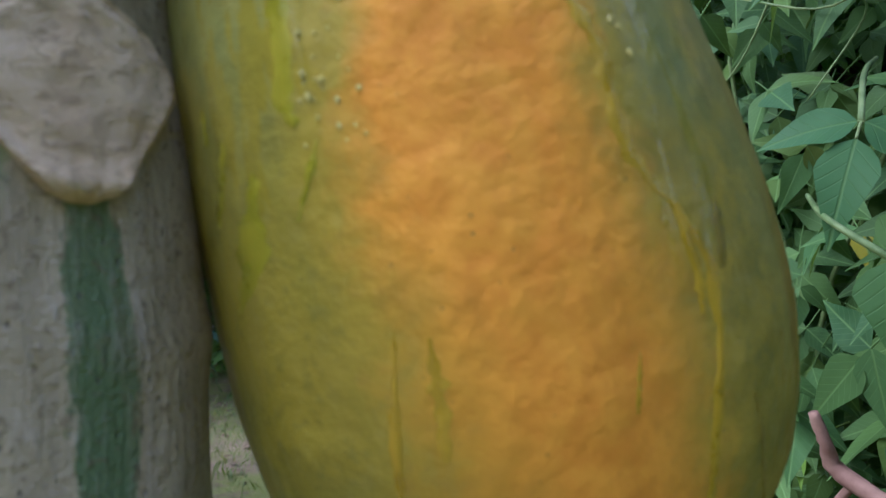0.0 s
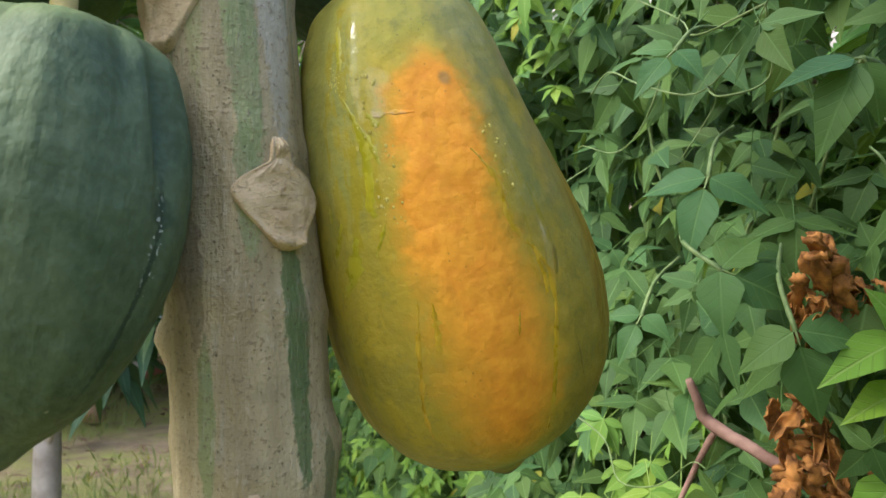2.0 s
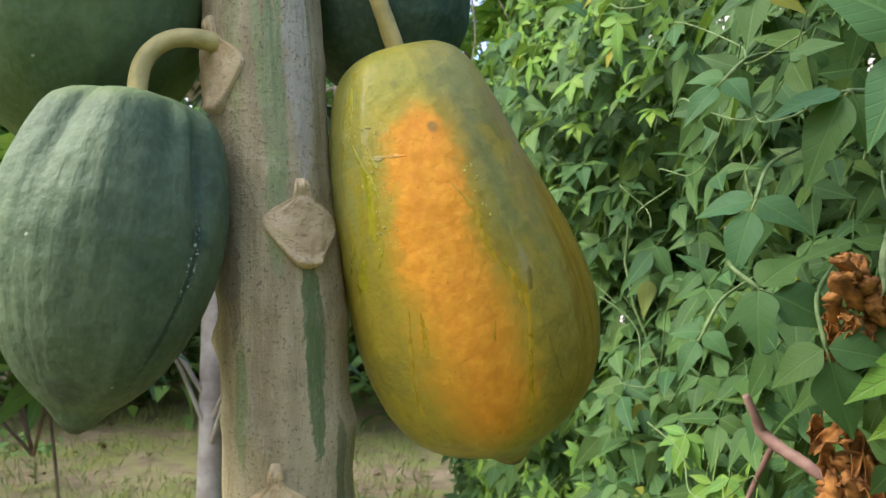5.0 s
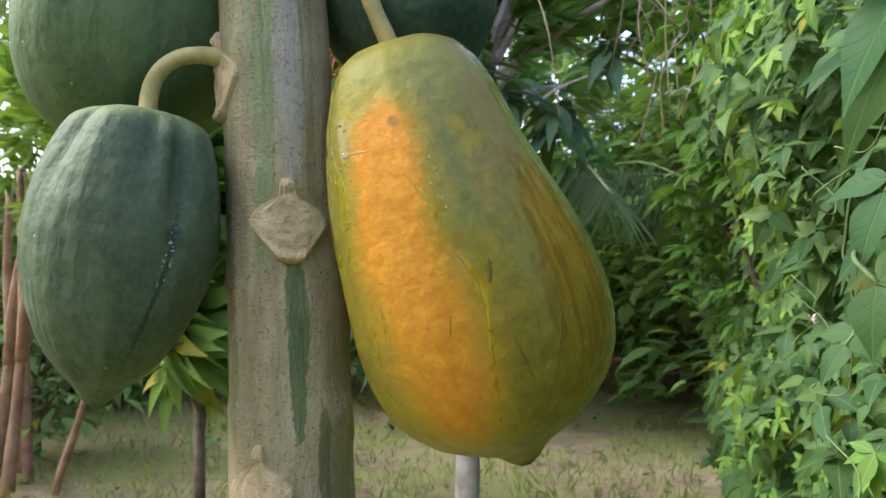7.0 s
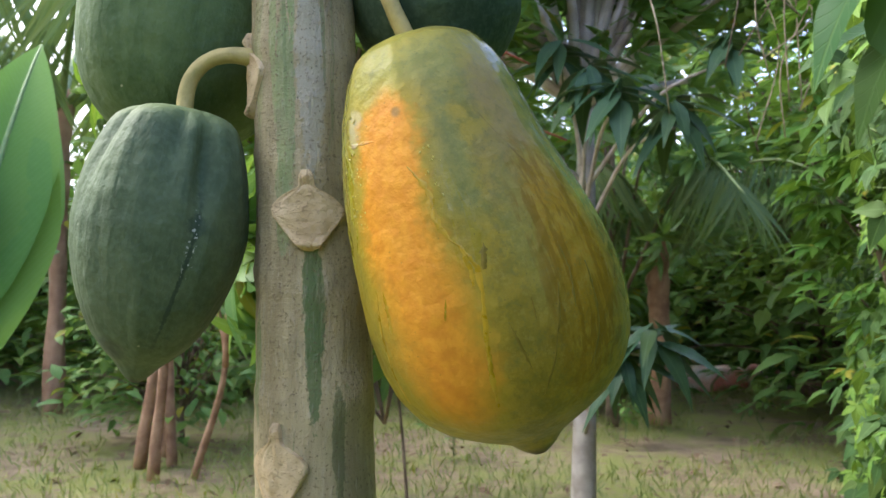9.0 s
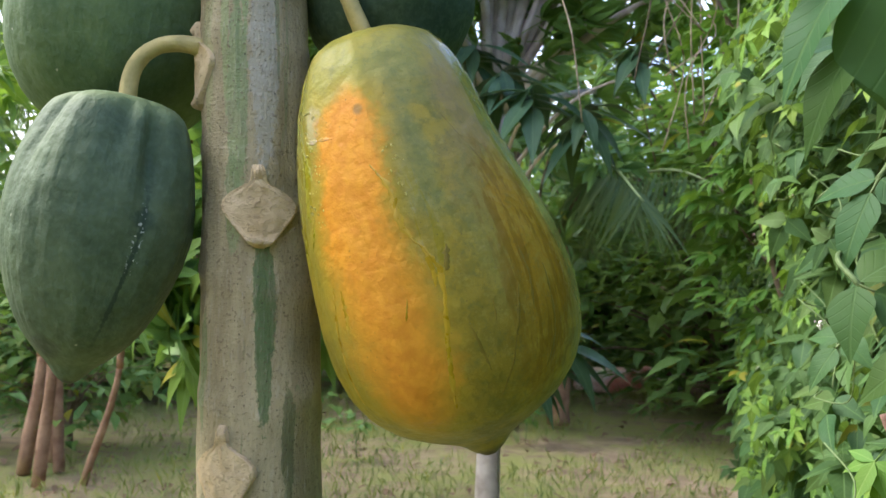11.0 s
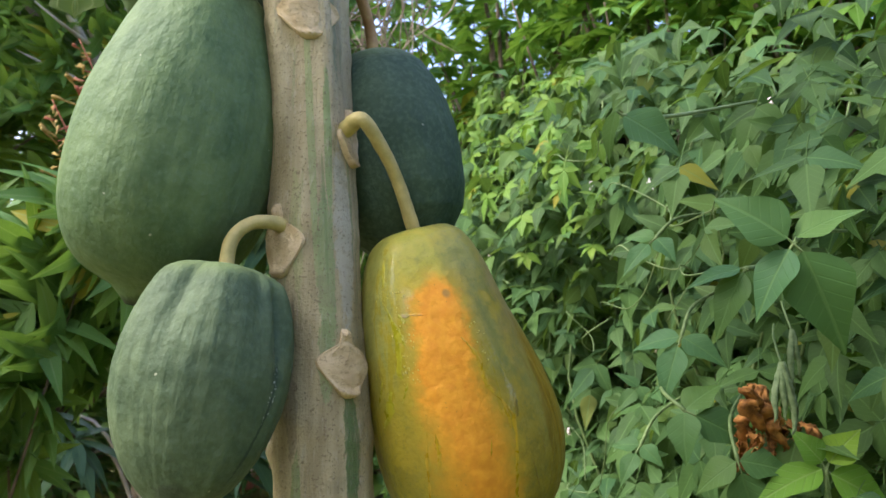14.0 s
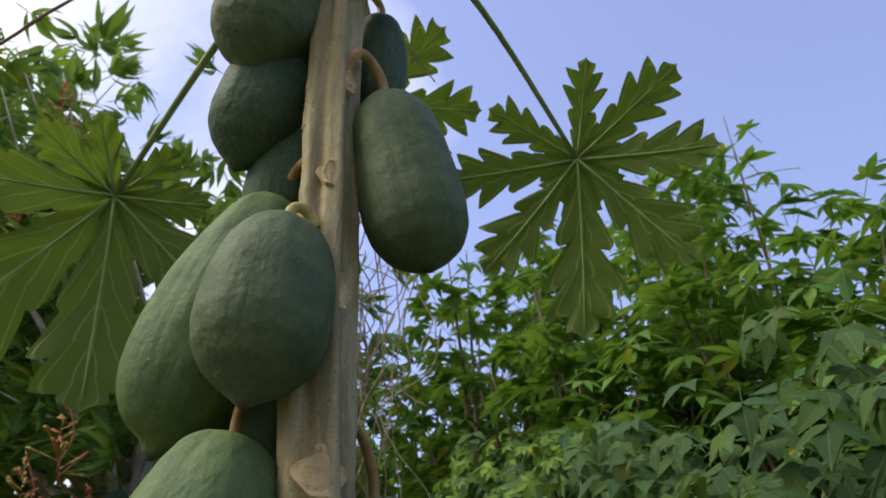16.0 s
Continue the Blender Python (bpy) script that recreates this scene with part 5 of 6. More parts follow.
sprig("broad vine leaf hanging out of the hedge", (0.150, 0.215, 1.445),
      [((0, 0, 0), (0.75, -0.1, -0.45), (-0.2, -0.75, 0.6), 0.060, 0.046), ((-0.006, 0, 0.004), (-0.3, 0.2, -0.9), (-0.7, -0.5, 0.4), 0.045, 0.026)],
      M_VINE_BROAD, [(0.150, 0.215, 1.445), (0.20, 0.27, 1.462), (0.30, 0.34, 1.50)])
sprig("bright yellow-green vine leaves in two whorls on a cane", (0.352, 0.368, 1.141),
      [((-0.004, 0, 0.002), (-0.9, -0.15, -0.30), (-0.25, -0.65, 0.7), 0.076, 0.040), ((-0.003, 0, 0.008), (-0.6, -0.1, 0.75), (-0.3, -0.7, 0.6), 0.042, 0.030),
       ((0.003, 0, 0.008), (0.6, -0.1, 0.75), (-0.2, -0.7, 0.6), 0.046, 0.036), ((0.004, 0, -0.002), (0.9, -0.2, -0.45), (-0.1, -0.75, 0.6), 0.070, 0.044),
       ((-0.002, 0.0, -0.035), (-0.92, -0.2, -0.25), (-0.25, -0.65, 0.7), 0.060, 0.034), ((0.0, 0, -0.040), (-0.15, -0.25, -0.98), (-0.3, -0.9, 0.2), 0.090, 0.038),
       ((0.004, 0, -0.036), (0.75, -0.2, -0.55), (-0.1, -0.8, 0.55), 0.070, 0.040), ((-0.01, 0.0, -0.10), (-0.7, -0.1, -0.6), (-0.3, -0.7, 0.6), 0.066, 0.038),
       ((0.012, 0.0, -0.11), (0.6, -0.1, -0.75), (-0.1, -0.8, 0.5), 0.070, 0.042)],
      M_VINE_YOUNG, [(0.352, 0.368, 1.145), (0.353, 0.372, 1.10), (0.36, 0.38, 0.9), (0.37, 0.40, 0.0)])
cane = thing("dry_cane", "straight yellow-brown dry cane leaning in the hedge", "cane", at=(0.372, 0.40, 0.0))
pipe("cane", [(-0.02, 0, 0), (-0.01, 0, 0.55), (0, 0, 1.10)], [0.006, 0.0055, 0.0045], M_CANE, cane, 9, 6, 0.08)
twig = thing("dry_twig", "knobbly reddish-brown dry twig sticking out of the hedge", "twig", at=(0.245, 0.54, 1.092))
pipe("twig", [(0, 0, 0), (0.009, 0.001, -0.021), (0.019, 0.001, -0.041), (0.050, -0.045, -0.062), (0.085, -0.100, -0.088), (0.15, -0.17, -0.14)], [0.0036, 0.0045, 0.0062, 0.0055, 0.0068, 0.007], M_TWIG, twig, 9, 6, 0.22)
pipe("side_twig", [(0.024, -0.006, -0.044), (0.01, 0.02, -0.09), (-0.02, 0.05, -0.18)], [0.0035, 0.003, 0.002], M_TWIG, twig, 6, 5, 0.2)


def curled(name, label, at, size, count, material, seed, droop=1.0, crumple=0.7):
    """Withered leaves: twisted, rolled ribbons hanging in a bunch."""
    r = random.Random(seed)
    ob = thing(name, label, "dead leaf", at=at)
    for i in range(count):
        L, W, roll = size * r.uniform(0.35, 0.75), size * r.uniform(0.22, 0.45), r.uniform(1.6, 4.4)
        v, f = [], []
        a0, tw = r.random() * 6.28, r.uniform(-1.5, 1.5)
        base = Vector((r.gauss(0, 0.24), r.gauss(0, 0.14), r.uniform(-0.9, 0.35))) * size
        hook = r.uniform(0.0, 1.6) * droop
        for j in range(15):
            s = j / 14
            w = W * (0.25 + 0.9 * math.sin(math.pi * min(1, s * 0.9 + 0.08)))
            c = base + Vector((math.cos(a0) * math.sin(hook * s * 2) * 0.35, math.sin(a0) * math.sin(hook * s * 2) * 0.3, (0.25 if hook > 1 else 0) * math.sin(3 * s) - s)) * L
            for m in range(9):
                t = (m / 8 - 0.5) * roll
                rr = w / roll * (1 + crumple * noise.noise((j * 0.6, m * 0.7, seed + i)))
                g = a0 + tw * s + t
                v.append(c + Vector((math.cos(g) * rr, math.sin(g) * rr, 0.23 * crumple * L * noise.noise((j * 0.7, m * 0.6, i)))))
        for j in range(14):
            for m in range(8):
                q = j * 9 + m
                f.append((q, q + 1, q + 10, q + 9))
        lf = mesh_object("dead_leaf", v, f, material, ob)
        sol = lf.modifiers.new("thickness", "SOLIDIFY")
        sol.thickness = 0.0006
    return ob


curled("dead_leaves", "bunch of curled rust-brown dead leaves caught in the vine", (0.306, 0.395, 1.210), 0.058, 20, M_DEAD, 3, 1.6)
curled("dead_leaves", "bunch of curled rust-brown dead leaves caught in the vine", (0.303, 0.425, 1.075), 0.064, 20, M_DEAD, 8, 1.6)


def rolled_leaf(at, length, count, seed):
    """A withered leaf: blades rolled lengthwise and crinkled, hanging by a bent stalk."""
    r = random.Random(seed)
    ob = thing("withered_leaf", "rolled grey-green withered leaf hanging by a thin stalk", "dead leaf", at=at)
    for i in range(count):
        L, rad, turn = length * r.uniform(0.8, 1.05), length * r.uniform(0.05, 0.07), r.random() * 6.28
        v, f = [], []
        for j in range(41):
            t = j / 40
            body = math.sin(math.pi * min(1.0, 0.06 + 0.94 * t) ** 0.8) ** 0.6
            c = Vector(((i - (count - 1) / 2) * length * 0.13 * math.sin(1.9 * t) + 0.012 * length * math.sin(9 * t + i), 0.02 * length * math.cos(5 * t + i), -L * t))
            if t > 0.9:
                c += Vector((0.3 * (t - 0.9) * length * (1 if i % 2 else -1), 0, 0.25 * (t - 0.9) * length))
            for m in range(17):
                g = turn + 0.7 * t + m / 16 * 7.4
                rr = rad * body * (1 - 0.02 * m) * (1 + 0.05 * math.sin(58 * t + 2.2 * math.sin(g)) + 0.22 * noise.noise((t * 7, m * 0.5, seed + i)))
                v.append(c + Vector((math.cos(g) * rr, math.sin(g) * rr, 0.25 * rad * noise.noise((m * 0.6, t * 9, i)))))
        for j in range(40):
            for m in range(16):
                q = j * 17 + m
                f.append((q, q + 1, q + 18, q + 17))
        mesh_object("blade", v, f, M_CURLED, ob)
    pipe("stalk", [Vector((0, 0, -0.05 * length)), Vector((0.02 * length, 0.02, 0.35 * length)), Vector((0.25 * length, 0.06, 0.6 * length))], [0.0012, 0.0010, 0.0009], M_VINE_STEM, ob, 6, 5)
    return ob


rolled_leaf((0.279, 0.252, 1.240), 0.060, 3, 4)
rolled_leaf((0.293, 0.262, 1.268), 0.050, 2, 6)

# ---- shrubs behind the hedge ----


def shrub(x, y, height, spread, count, tmpls, material, label, seed, base=0.3, name="shrub", bark=None, scale=(0.8, 1.3), stem=0.015, full=0.6, low=0.0):
    """A many-stemmed shrub or small tree: stems, limbs and a crown of leaf sprays."""
    r = random.Random(seed)
    ob = thing(name, label, "tree" if "tree" in name else "shrub", at=(x, y, 0))
    sprays = []
    limbs = max(5, count // 24)
    for i in range(limbs):
        a, rad = r.random() * 6.283, spread * math.sqrt(r.random())
        tipz = height * (base + (1 - base) * r.random() ** full) * (1 - 0.25 * (rad / spread) ** 2)
        tip = Vector((math.cos(a) * rad, math.sin(a) * rad, tipz))
        start = Vector((0, 0, max(tipz * r.uniform(0.2, 0.55), min(low, tipz) - 0.15)))
        mid = start.lerp(tip, 0.5) + Vector((r.uniform(-.1, .1), r.uniform(-.1, .1), 0.1)) * spread
        if i < 60:
            pipe("limb", [start, mid, tip], [min(0.005, 0.7 * stem) * height, min(0.003, 0.45 * stem) * height, 0.002], bark or M_BARK, ob, 6, 4)
        for _ in range(count // limbs):
            q = start.lerp(tip, 0.35 + 0.65 * r.random() ** full) + Vector((r.gauss(0, 1), r.gauss(0, 1), r.gauss(0, 1))) * spread * 0.13
            if q.z < low:
                continue
            out = Vector((q.x, q.y, 0)).normalized() if q.xy.length > 0.01 else Vector((1, 0, 0))
            along = out * r.uniform(0.2, 1) + Vector((r.uniform(-.6, .6), r.uniform(-.6, .6), r.uniform(-0.35, 0.4)))
            sprays.append(aim(q, along, Vector((r.uniform(-.4, .4), r.uniform(-.4, .4), 1)), r.uniform(*scale), 0))
    pipe("trunk", [(0, 0, -0.03), (r.uniform(-.05, .05), r.uniform(-.05, .05), height * 0.3), (0, 0, height * 0.65)], [stem * height, stem * 0.75 * height, stem * 0.4 * height],
         bark or M_BARK, ob, 10, 5, 0.08)
    foliage("crown", tmpls, sprays, material, ob, "", seed)
    return ob


CASS = "tall green shrub with finger-like leaves behind the vine"
shrub(0.12, 2.45, 3.45, 0.55, 1700, PALMATE, M_CASSAVA, CASS, 21, 0.2)
shrub(0.62, 2.0, 3.35, 0.6, 1700, PALMATE, M_CASSAVA, CASS, 22, 0.2)
shrub(1.10, 1.7, 3.6, 0.62, 1700, PALMATE, M_CASSAVA, CASS, 23, 0.2)
shrub(1.45, 1.2, 2.95, 0.6, 1200, PALMATE, M_CASSAVA, CASS, 24, 0.2)
shrub(0.95, 2.6, 4.05, 0.5, 1000, PALMATE, M_CASSAVA, "high light green shrub against the sky", 25, 0.35)
shrub(-0.15, 3.5, 3.4, 0.6, 800, PALMATE, M_CASSAVA, "leafy green shrub at the end of the hedge", 26, 0.2)
shrub(0.95, 0.75, 2.3, 0.5, 800, PALMATE, M_CASSAVA, "low green shrub growing through the vine", 27, 0.3)

# ---- mango trees and the yard ----
mango = shrub(-1.48, 3.08, 5.25, 1.25, 1000, MANGO, M_MANGO_YOUNG, "mango tree with a pale stem and long drooping leaves", 31, 0.40, "mango_tree", M_BARK_PALE, (0.5, 0.85), 0.0115, low=2.15)
MANGO_AT = Vector((-1.48, 3.08, 0))
hanging = []
for at, size in [((-0.97, 2.43, 1.93), 1.15), ((-1.13, 2.50, 2.02), 1.05), ((-0.80, 2.50, 1.84), 1.0), ((-0.62, 2.55, 2.06), 0.9), ((-0.90, 2.53, 1.06), 1.0), ((-1.00, 2.50, 0.95), 0.95), ((-1.32, 2.62, 2.16), 1.0), ((-1.62, 2.70, 1.02), 0.95), ((-1.78, 2.72, 1.16), 0.9)]:
    q = Vector(at) - MANGO_AT
    hanging.append(aim(q, (0.1, -0.25, 1.0), (0.3, 0.9, 0.2), size))
    pipe("limb", [Vector((0, 0, max(0.3, q.z - 0.45))), q * 0.55 + Vector((0, 0, q.z * 0.38)), q - Vector((0, 0, 0.1))], [0.012, 0.008, 0.004], M_BARK_PALE, mango, 6, 4)
# low whorls take the leaf colour that has the crown's shade in it
foliage("hanging_leaves", MANGO_DROOP, hanging, M_MANGO_SHADED, mango, "drooping leaf whorls in a shade-darkened green", 3)
shrub(-2.95, 2.9, 6.0, 1.2, 1100, MANGO, M_MANGO_LIGHT, "tall mango tree with long drooping leaves", 32, 0.30, "mango_tree", None, (0.6, 0.95), 0.005)
shrub(-1.05, 1.30, 1.88, 0.38, 80, MANGO_DROOP, M_MANGO_YOUNG, "young mango tree with long bright hanging leaves", 34, 0.70, "mango_tree", None, (0.55, 0.8), 0.0032, low=1.0)
shrub(-3.0, 6.4, 4.2, 1.5, 220, MANGO, M_MANGO, "shaded mango tree farther back", 33, 0.4, "mango_tree")

# flower panicles among the mango leaves
rnd = random.Random(5)
for px, py, pz in [(-1.125, 1.70, 1.95), (-1.20, 1.72, 1.78), (-1.48, 1.75, 3.22), (-1.02, 1.75, 1.70), (-1.62, 1.9, 2.9)]:
    top = Vector((px + 1.48, py - 3.08, pz))
    main = [top + Vector((0.05, 0.3, -0.05)), top, top + Vector((0.03, -0.04, 0.12)), top + Vector((-0.02, -0.06, 0.24))]
    pan = pipe("flower_panicle", main, [0.004, 0.003, 0.0015], M_PANICLE, mango, 5, 5, 0.0, "rusty red flower panicle")
    for i in range(22):
        q = main[1].lerp(main[3], 0.04 * (i + 1))
        d = Vector((rnd.uniform(-1, 1), rnd.uniform(-1, 1), rnd.uniform(0.1, 0.8))).normalized() * (0.12 - 0.0045 * i) * rnd.uniform(0.5, 1)
        pipe("branchlet", [q, q + d * 0.5, q + d], [0.0018, 0.0022, 0.0060], M_PANICLE if i % 3 == 0 else M_PANICLE_TIP, pan, 6, 4, 0.9)


def banana_plant(x, y, seed):
    """A banana plant: a sheathed stem and broad arching leaves with a thick midrib."""
    r = random.Random(seed)
    ob = thing("banana_plant", "young banana plant with broad bright green leaves", "plant", at=(x, y, 0))
    pipe("stem", [(0, 0, -0.03), (0.02, 0, 0.5), (0, 0.02, 1.0)], [0.09, 0.075, 0.05], M_PETIOLE, ob, 14, 5, 0.03)
    for i in range(9):
        a = i * 2.4 + r.random()
        m = aim((0, 0, 0.85 + 0.03 * i), (math.cos(a) * 0.5, math.sin(a) * 0.5, r.uniform(1.2, 2.2)), (0.9, -0.35, 0.3))
        v, f, u = placed(blade(1.25, 0.36, 22, 0.25, r.uniform(0.7, 1.5), 0.45, 0.10), m)
        lf = mesh_object("leaf", v, f.tolist(), M_BANANA, ob, "", u)
        rib = [v[j * 5 + 2] for j in range(0, 23, 2)]
        tv2, tf2 = tube(rib, np.linspace(0.016, 0.003, len(rib)), 6)
        mesh_object("midrib", tv2, tf2, M_VEIN, lf)
    return ob


banana_plant(-2.48, 0.86, 2)


def palm(x, y, seed, size=1.25):
    """A young coconut palm: a fibrous brown stump and arching fronds of hanging leaflets."""
    r = random.Random(seed)
    ob = thing("coconut_palm", "young coconut palm with a brown fibrous stump and drooping fronds", "palm tree", at=Matrix.Translation((x, y, 0)) @ Matrix.Scale(size, 4))
    pipe("stump", [(0, 0, -0.03), (0.02, 0, 0.5), (0, 0, 1.0), (0.02, 0.02, 1.35)], [0.106 / size, 0.075 / size, 0.106 / size, 0.075 / size], M_BARK_RED, ob, 14, 6, 0.35)
    for i in range(9):
        a = -0.35 + i * 0.72
        out = Vector((math.cos(a), math.sin(a), 0))
        path = smooth_path([Vector((0, 0, 1.25)), Vector((0, 0, 1.65)) + out * 0.45, Vector((0, 0, 1.75)) + out * 1.0, Vector((0, 0, 1.45)) + out * 1.6], 6)
        tv2, tf2 = tube(path, np.linspace(0.018, 0.005, len(path)), 6)
        fr = mesh_object("frond", tv2, tf2, M_PETIOLE, ob)
        bl = []
        for j in range(70):
            t = 0.2 + 0.8 * j / 70
            q = path[min(int(t * (len(path) - 1)), len(path) - 2)].lerp(path[min(int(t * (len(path) - 1)) + 1, len(path) - 1)], (t * (len(path) - 1)) % 1)
            side = Vector((-out.y, out.x, 0)) * (1 if j % 2 else -1)
            bl.append(aim(q, side * 0.6 + out * 0.3 + Vector((0, 0, -r.uniform(0.6, 1.6))), out + Vector((0, 0, 0.5)), r.uniform(0.8, 1.15)))
        tagged(foliage("frond_blade", [narrow(0.5, 0.026, 4, 0.3, 0.5, 0.3)], bl, M_FROND, fr, "", seed + i), kind="stuff")
    return ob


palm(-2.75, 6.8, 3)
palm(-7.6, 3.7, 6, 2.3)


def lumpy(name, label, category, at, size, material, seed):
    """A slumped sack or heap: a bevelled, dented box resting on the ground."""
    bm = bmesh.new()
    bmesh.ops.create_cube(bm, size=1.0)
    bmesh.ops.subdivide_edges(bm, edges=bm.edges[:], cuts=5, use_grid_fill=True)
    for vert in bm.verts:
        c = vert.co
        k = 1 - 0.25 * (c.length / 0.87) ** 3
        d = noise.noise(c * 3 + Vector((seed, 0, 0))) * 0.22
        vert.co = Vector((c.x * k * (1 + d) * size[0], c.y * k * (1 + d) * size[1], (c.z * k * (1 + d) + 0.5) * size[2]))
    me = bpy.data.meshes.new(name)
    bm.to_mesh(me)
    bm.free()
    me.polygons.foreach_set("use_smooth", [True] * len(me.polygons))
    me.materials.append(material)
    ob = new(name, me)
    ob.matrix_basis = Matrix.Translation(at) @ Matrix.Rotation(seed, 4, "Z")
    return tagged(ob, label, category)


lumpy("plastic_sack", "crumpled white plastic sack with faded red print, on the ground", "sack", (-3.33, 9.7, -0.06), (0.85, 0.4, 0.30), M_SACK, 0.4)
lumpy("plastic_sack", "torn reddish plastic sack lying on the earth", "sack", (-2.75, 10.2, -0.06), (0.9, 0.4, 0.36), M_SACK_RED, 1.4)
lumpy("earth_mound", "low mound of grey-brown earth on the yard", "mound", (-2.0, 9.9, -0.06), (1.1, 0.5, 0.28), M_BARK, 2.4)

# bare reddish trunks at the yard's far side
for x, y, h, lean, r in [(-4.35, 2.75, 1.9, 0.05, 0.055), (-4.6, 3.05, 2.0, -0.08, 0.05), (-4.75, 2.9, 1.8, 0.1, 0.065), (-4.2, 2.95, 1.7, 0.22, 0.035), (-4.9, 3.2, 1.9, -0.02, 0.05)]:
    ob = thing("bare_trunk", "bare reddish-brown trunk of a small tree", "tree trunk", "bare trunks in the yard", at=(x, y, 0))
    pipe("trunk", [(0, 0, -0.04), (lean * 1.2, 0.03, h * 0.4), (lean * 0.5, 0.05, h * 0.7), (lean * 1.4, 0, h)], [r * 0.75, r * 0.5, r * 0.42, r * 0.34], M_BARK_RED, ob, 12, 6, 0.25)
    pipe("limb", [(lean * 1.2, 0.03, h * 0.4), (lean + 0.18, -0.05, h * 0.62), (lean + 0.25, 0, h * 0.95)], [r * 0.6, r * 0.5, r * 0.3], M_BARK_RED, ob, 8, 5, 0.12)
shrub(-5.3, 3.6, 1.5, 0.9, 900, BROAD, M_FAR, "low round green bush beside the bare trunks", 44, 0.05)

# hanging dead vines
dead = thing("dead_vine", "tangle of dry grey-brown vines hanging from above", "vine", at=(-0.36, 2.05, 2.0))
rnd = random.Random(9)
for i in range(34):
    x, y = rnd.gauss(0, 0.10), rnd.gauss(0, 0.12)
    z0, z1 = rnd.uniform(0.4, 1.5), rnd.uniform(-0.5, 0.5)
    pts = [Vector((x + rnd.gauss(0, 0.05), y + rnd.gauss(0, 0.05), z0 + (z1 - z0) * j / 5)) for j in range(6)]
    pipe("strand", pts, [0.003, 0.0025, 0.002], M_DRY_VINE if i % 3 else M_BARK, dead, 4, 4)

# grass
rnd = random.Random(15)
blades = []
for _ in range(26000):
    a, d = radians(rnd.uniform(5, 80)), rnd.uniform(2.2, 11) 
    x, y = 0.3 - math.sin(a) * d, -0.2 + math.cos(a) * d
    if noise.noise((x * 0.7, y * 0.7, 2)) + 0.3 * noise.noise((x * 3, y * 3, 5)) < -0.25 or x > 0.25 - 0.22 * y:
        continue
    blades.append(aim((x, y, -0.03), (rnd.uniform(-.6, .6), rnd.uniform(-.6, .6), 1), (rnd.uniform(-1, 1), rnd.uniform(-1, 1), 0.2), rnd.uniform(0.5, 1.4)))
grass = foliage("grass", [narrow(0.12, 0.007, 3, 0.2, 0.9, 0.2), narrow(0.09, 0.010, 3, 0.2, 1.4, 0.2)], blades, M_GRASS, None, "", 3)
tagged(grass, "thin yellow-green grass growing in patches on the earth", "grass", kind="stuff")
litter = []
for _ in range(1000):
    a, d = radians(rnd.uniform(5, 80)), rnd.uniform(2.2, 10)
    x, y = 0.3 - math.sin(a) * d, -0.2 + math.cos(a) * d
    litter.append(aim((x, y, -0.02 + 0.035 * noise.noise((x * 1.3, (y - 3) * 1.3, 0))), (rnd.uniform(-1, 1), rnd.uniform(-1, 1), rnd.uniform(-.1, .2)), (rnd.uniform(-.3, .3), rnd.uniform(-.3, .3), 1), rnd.uniform(0.4, 0.9)))
tagged(foliage("leaf_litter", BROAD, litter, M_LITTER, None, "", 4), "dry brown fallen leaves scattered on the earth", "leaf litter", kind="stuff")
for x, y in [(-3.3, 4.5), (-2.6, 5.8), (-4.6, 5.6), (-3.9, 3.9), (-1.9, 7.0), (-3.2, 7.2)]:
    shrub(x, y, 0.35, 0.22, 60, BROAD, M_FAR, "small green weed growing on the yard", int(x * -100), 0.1, "weed", M_VINE_STEM, (0.35, 0.8))

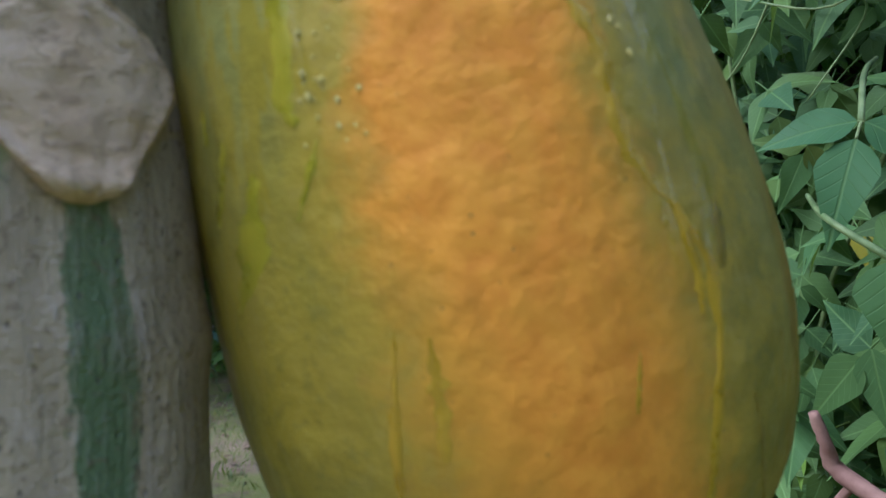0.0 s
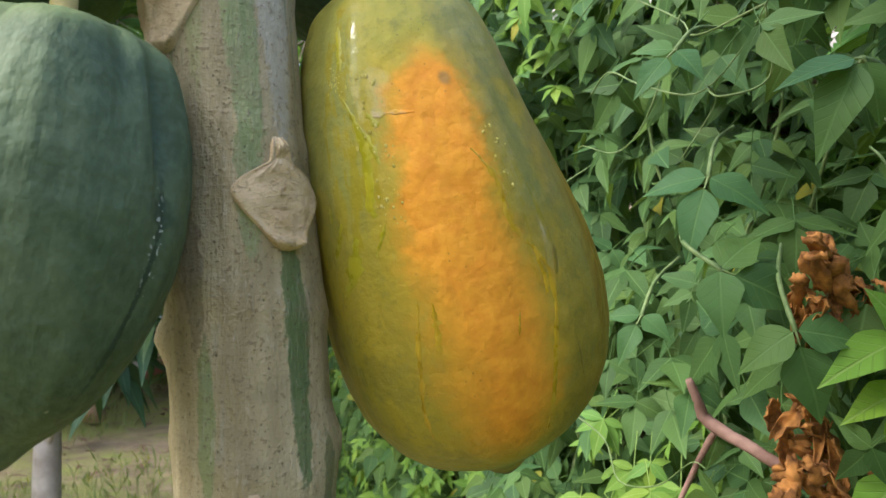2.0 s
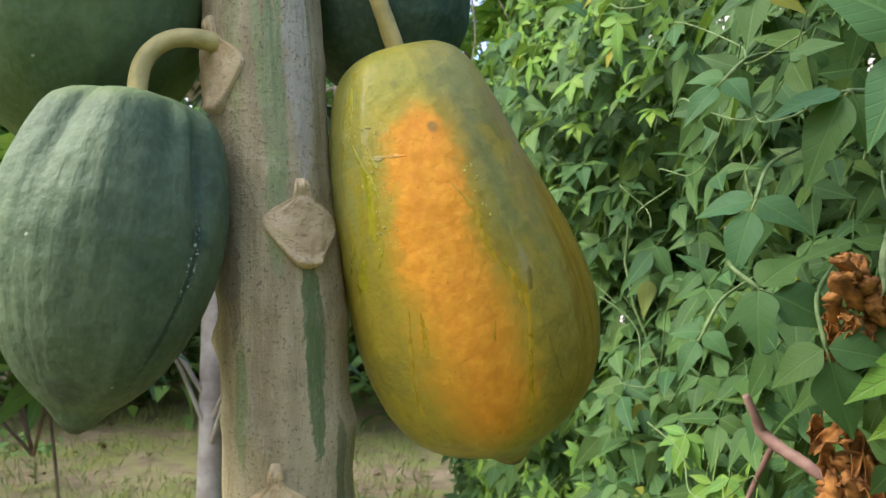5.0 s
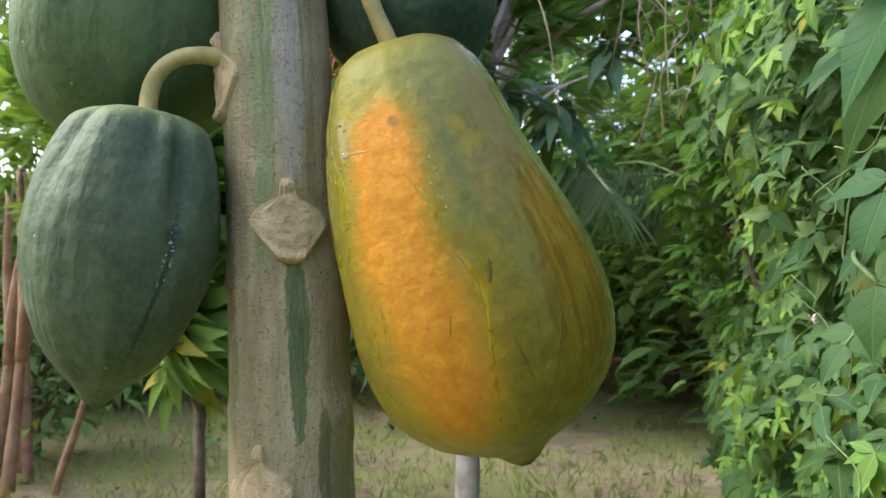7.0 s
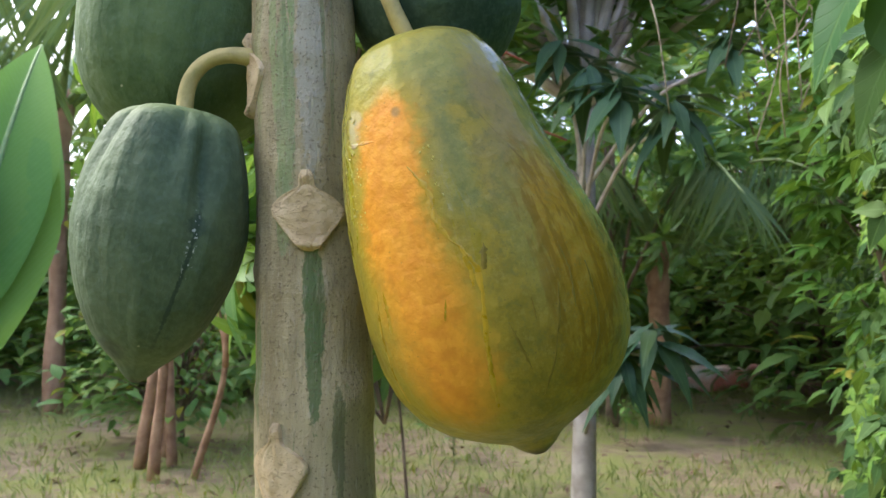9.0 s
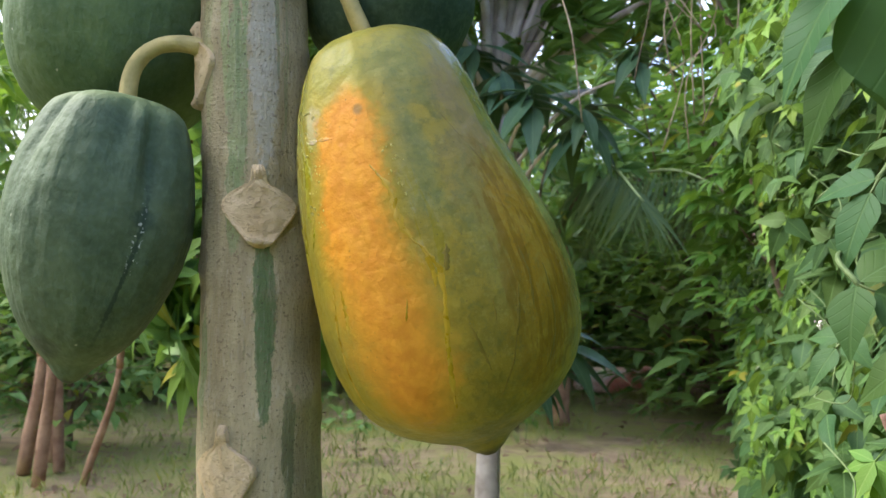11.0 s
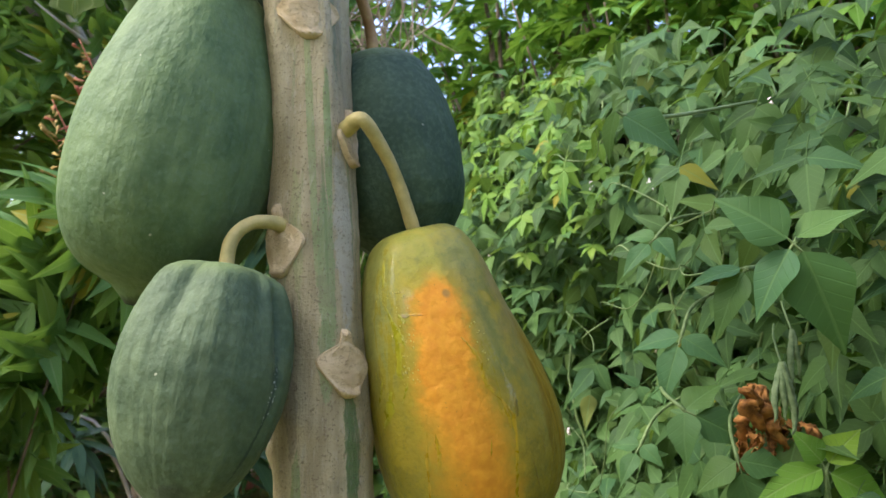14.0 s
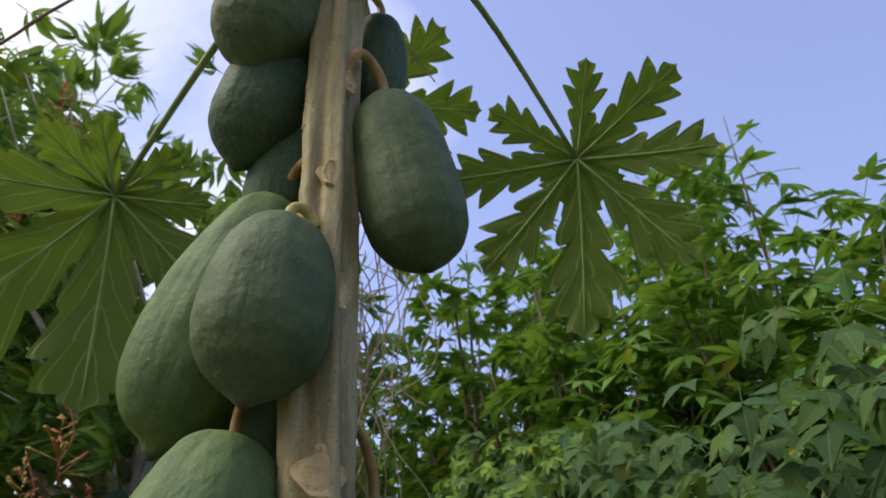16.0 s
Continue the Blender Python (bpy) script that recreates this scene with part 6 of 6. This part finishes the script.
# the three trees at negative y are unseen, added to block low sky light
for i, (x, y, h, sp) in enumerate([(-11.0, 3.4, 4.4, 2.6), (-8.0, 5.5, 3.1, 2.0), (-5.0, 8.0, 6.0, 2.6), (-1.6, 12.2, 5.5, 2.6), (1.5, 9.5, 5.5, 2.8), (4.5, 7.0, 5.5, 2.6), (4.0, 3.2, 4.5, 2.0), (-8.0, 8.0, 7.0, 3.0),
                                   (-10.5, 0.6, 7.0, 3.0), (-3.5, -4.5, 5.5, 2.2), (0.8, -5.0, 5.5, 2.2), (3.6, -2.8, 5.0, 1.8), (-12.5, 6.0, 4.6, 2.6), (-4.6, 11.8, 4.5, 2.4), (-0.3, 7.6, 4.5, 1.8), (-1.9, 9.2, 5.6, 1.9), (-3.4, 13.2, 6.0, 2.4)]):
    shrub(x, y, h, sp, 3600, BROAD, M_FAR, "leafy garden tree, distant or added out of view", 50 + i, 0.06, "garden_tree", None, (1.25, 2.5), full=1.05)

# woods behind the garden
rnd = random.Random(61)
woods = []
for _ in range(17000):
    a, d = radians(rnd.uniform(-14, 105)), rnd.uniform(14.5, 19.0)
    top = 3.7 + 1.6 * noise.noise((a * 5, 1, 0)) + 0.9 * noise.noise((a * 17, 2, 0))
    top *= 1.0 - 0.3 * max(0.0, min(1.0, (a - 0.75) * 2.5))
    z = top * rnd.random() ** 0.8
    out = Vector((math.sin(a), -math.cos(a), 0))
    at = Vector((0.2 - math.sin(a) * d, math.cos(a) * d, z)) + out * (1.2 * noise.noise((a * 9, z * 0.9, 3)))
    woods.append(aim(at, Vector((rnd.uniform(-1, 1), rnd.uniform(-1, 1), rnd.uniform(-1.2, 0.3))), out + Vector((rnd.uniform(-.6, .6), rnd.uniform(-.6, .6), rnd.uniform(0, 1.4))), rnd.uniform(2.4, 4.2)))
tagged(foliage("far_woods", BROAD, woods, M_WOODS, None, "", 7), "dense dark green woods closing the garden", "woods", kind="stuff")

# low bushes that close the yard's far edge
for i, (x, y) in enumerate([(-5.9, 10.6), (-4.5, 11.6), (-3.1, 12.2), (-1.8, 11.6)]):
    shrub(x, y, 1.9, 1.3, 900, BROAD, M_FAR, "low green bush at the far edge of the yard", 80 + i, 0.04, "bush", None, (1.2, 2.2), full=1.05)
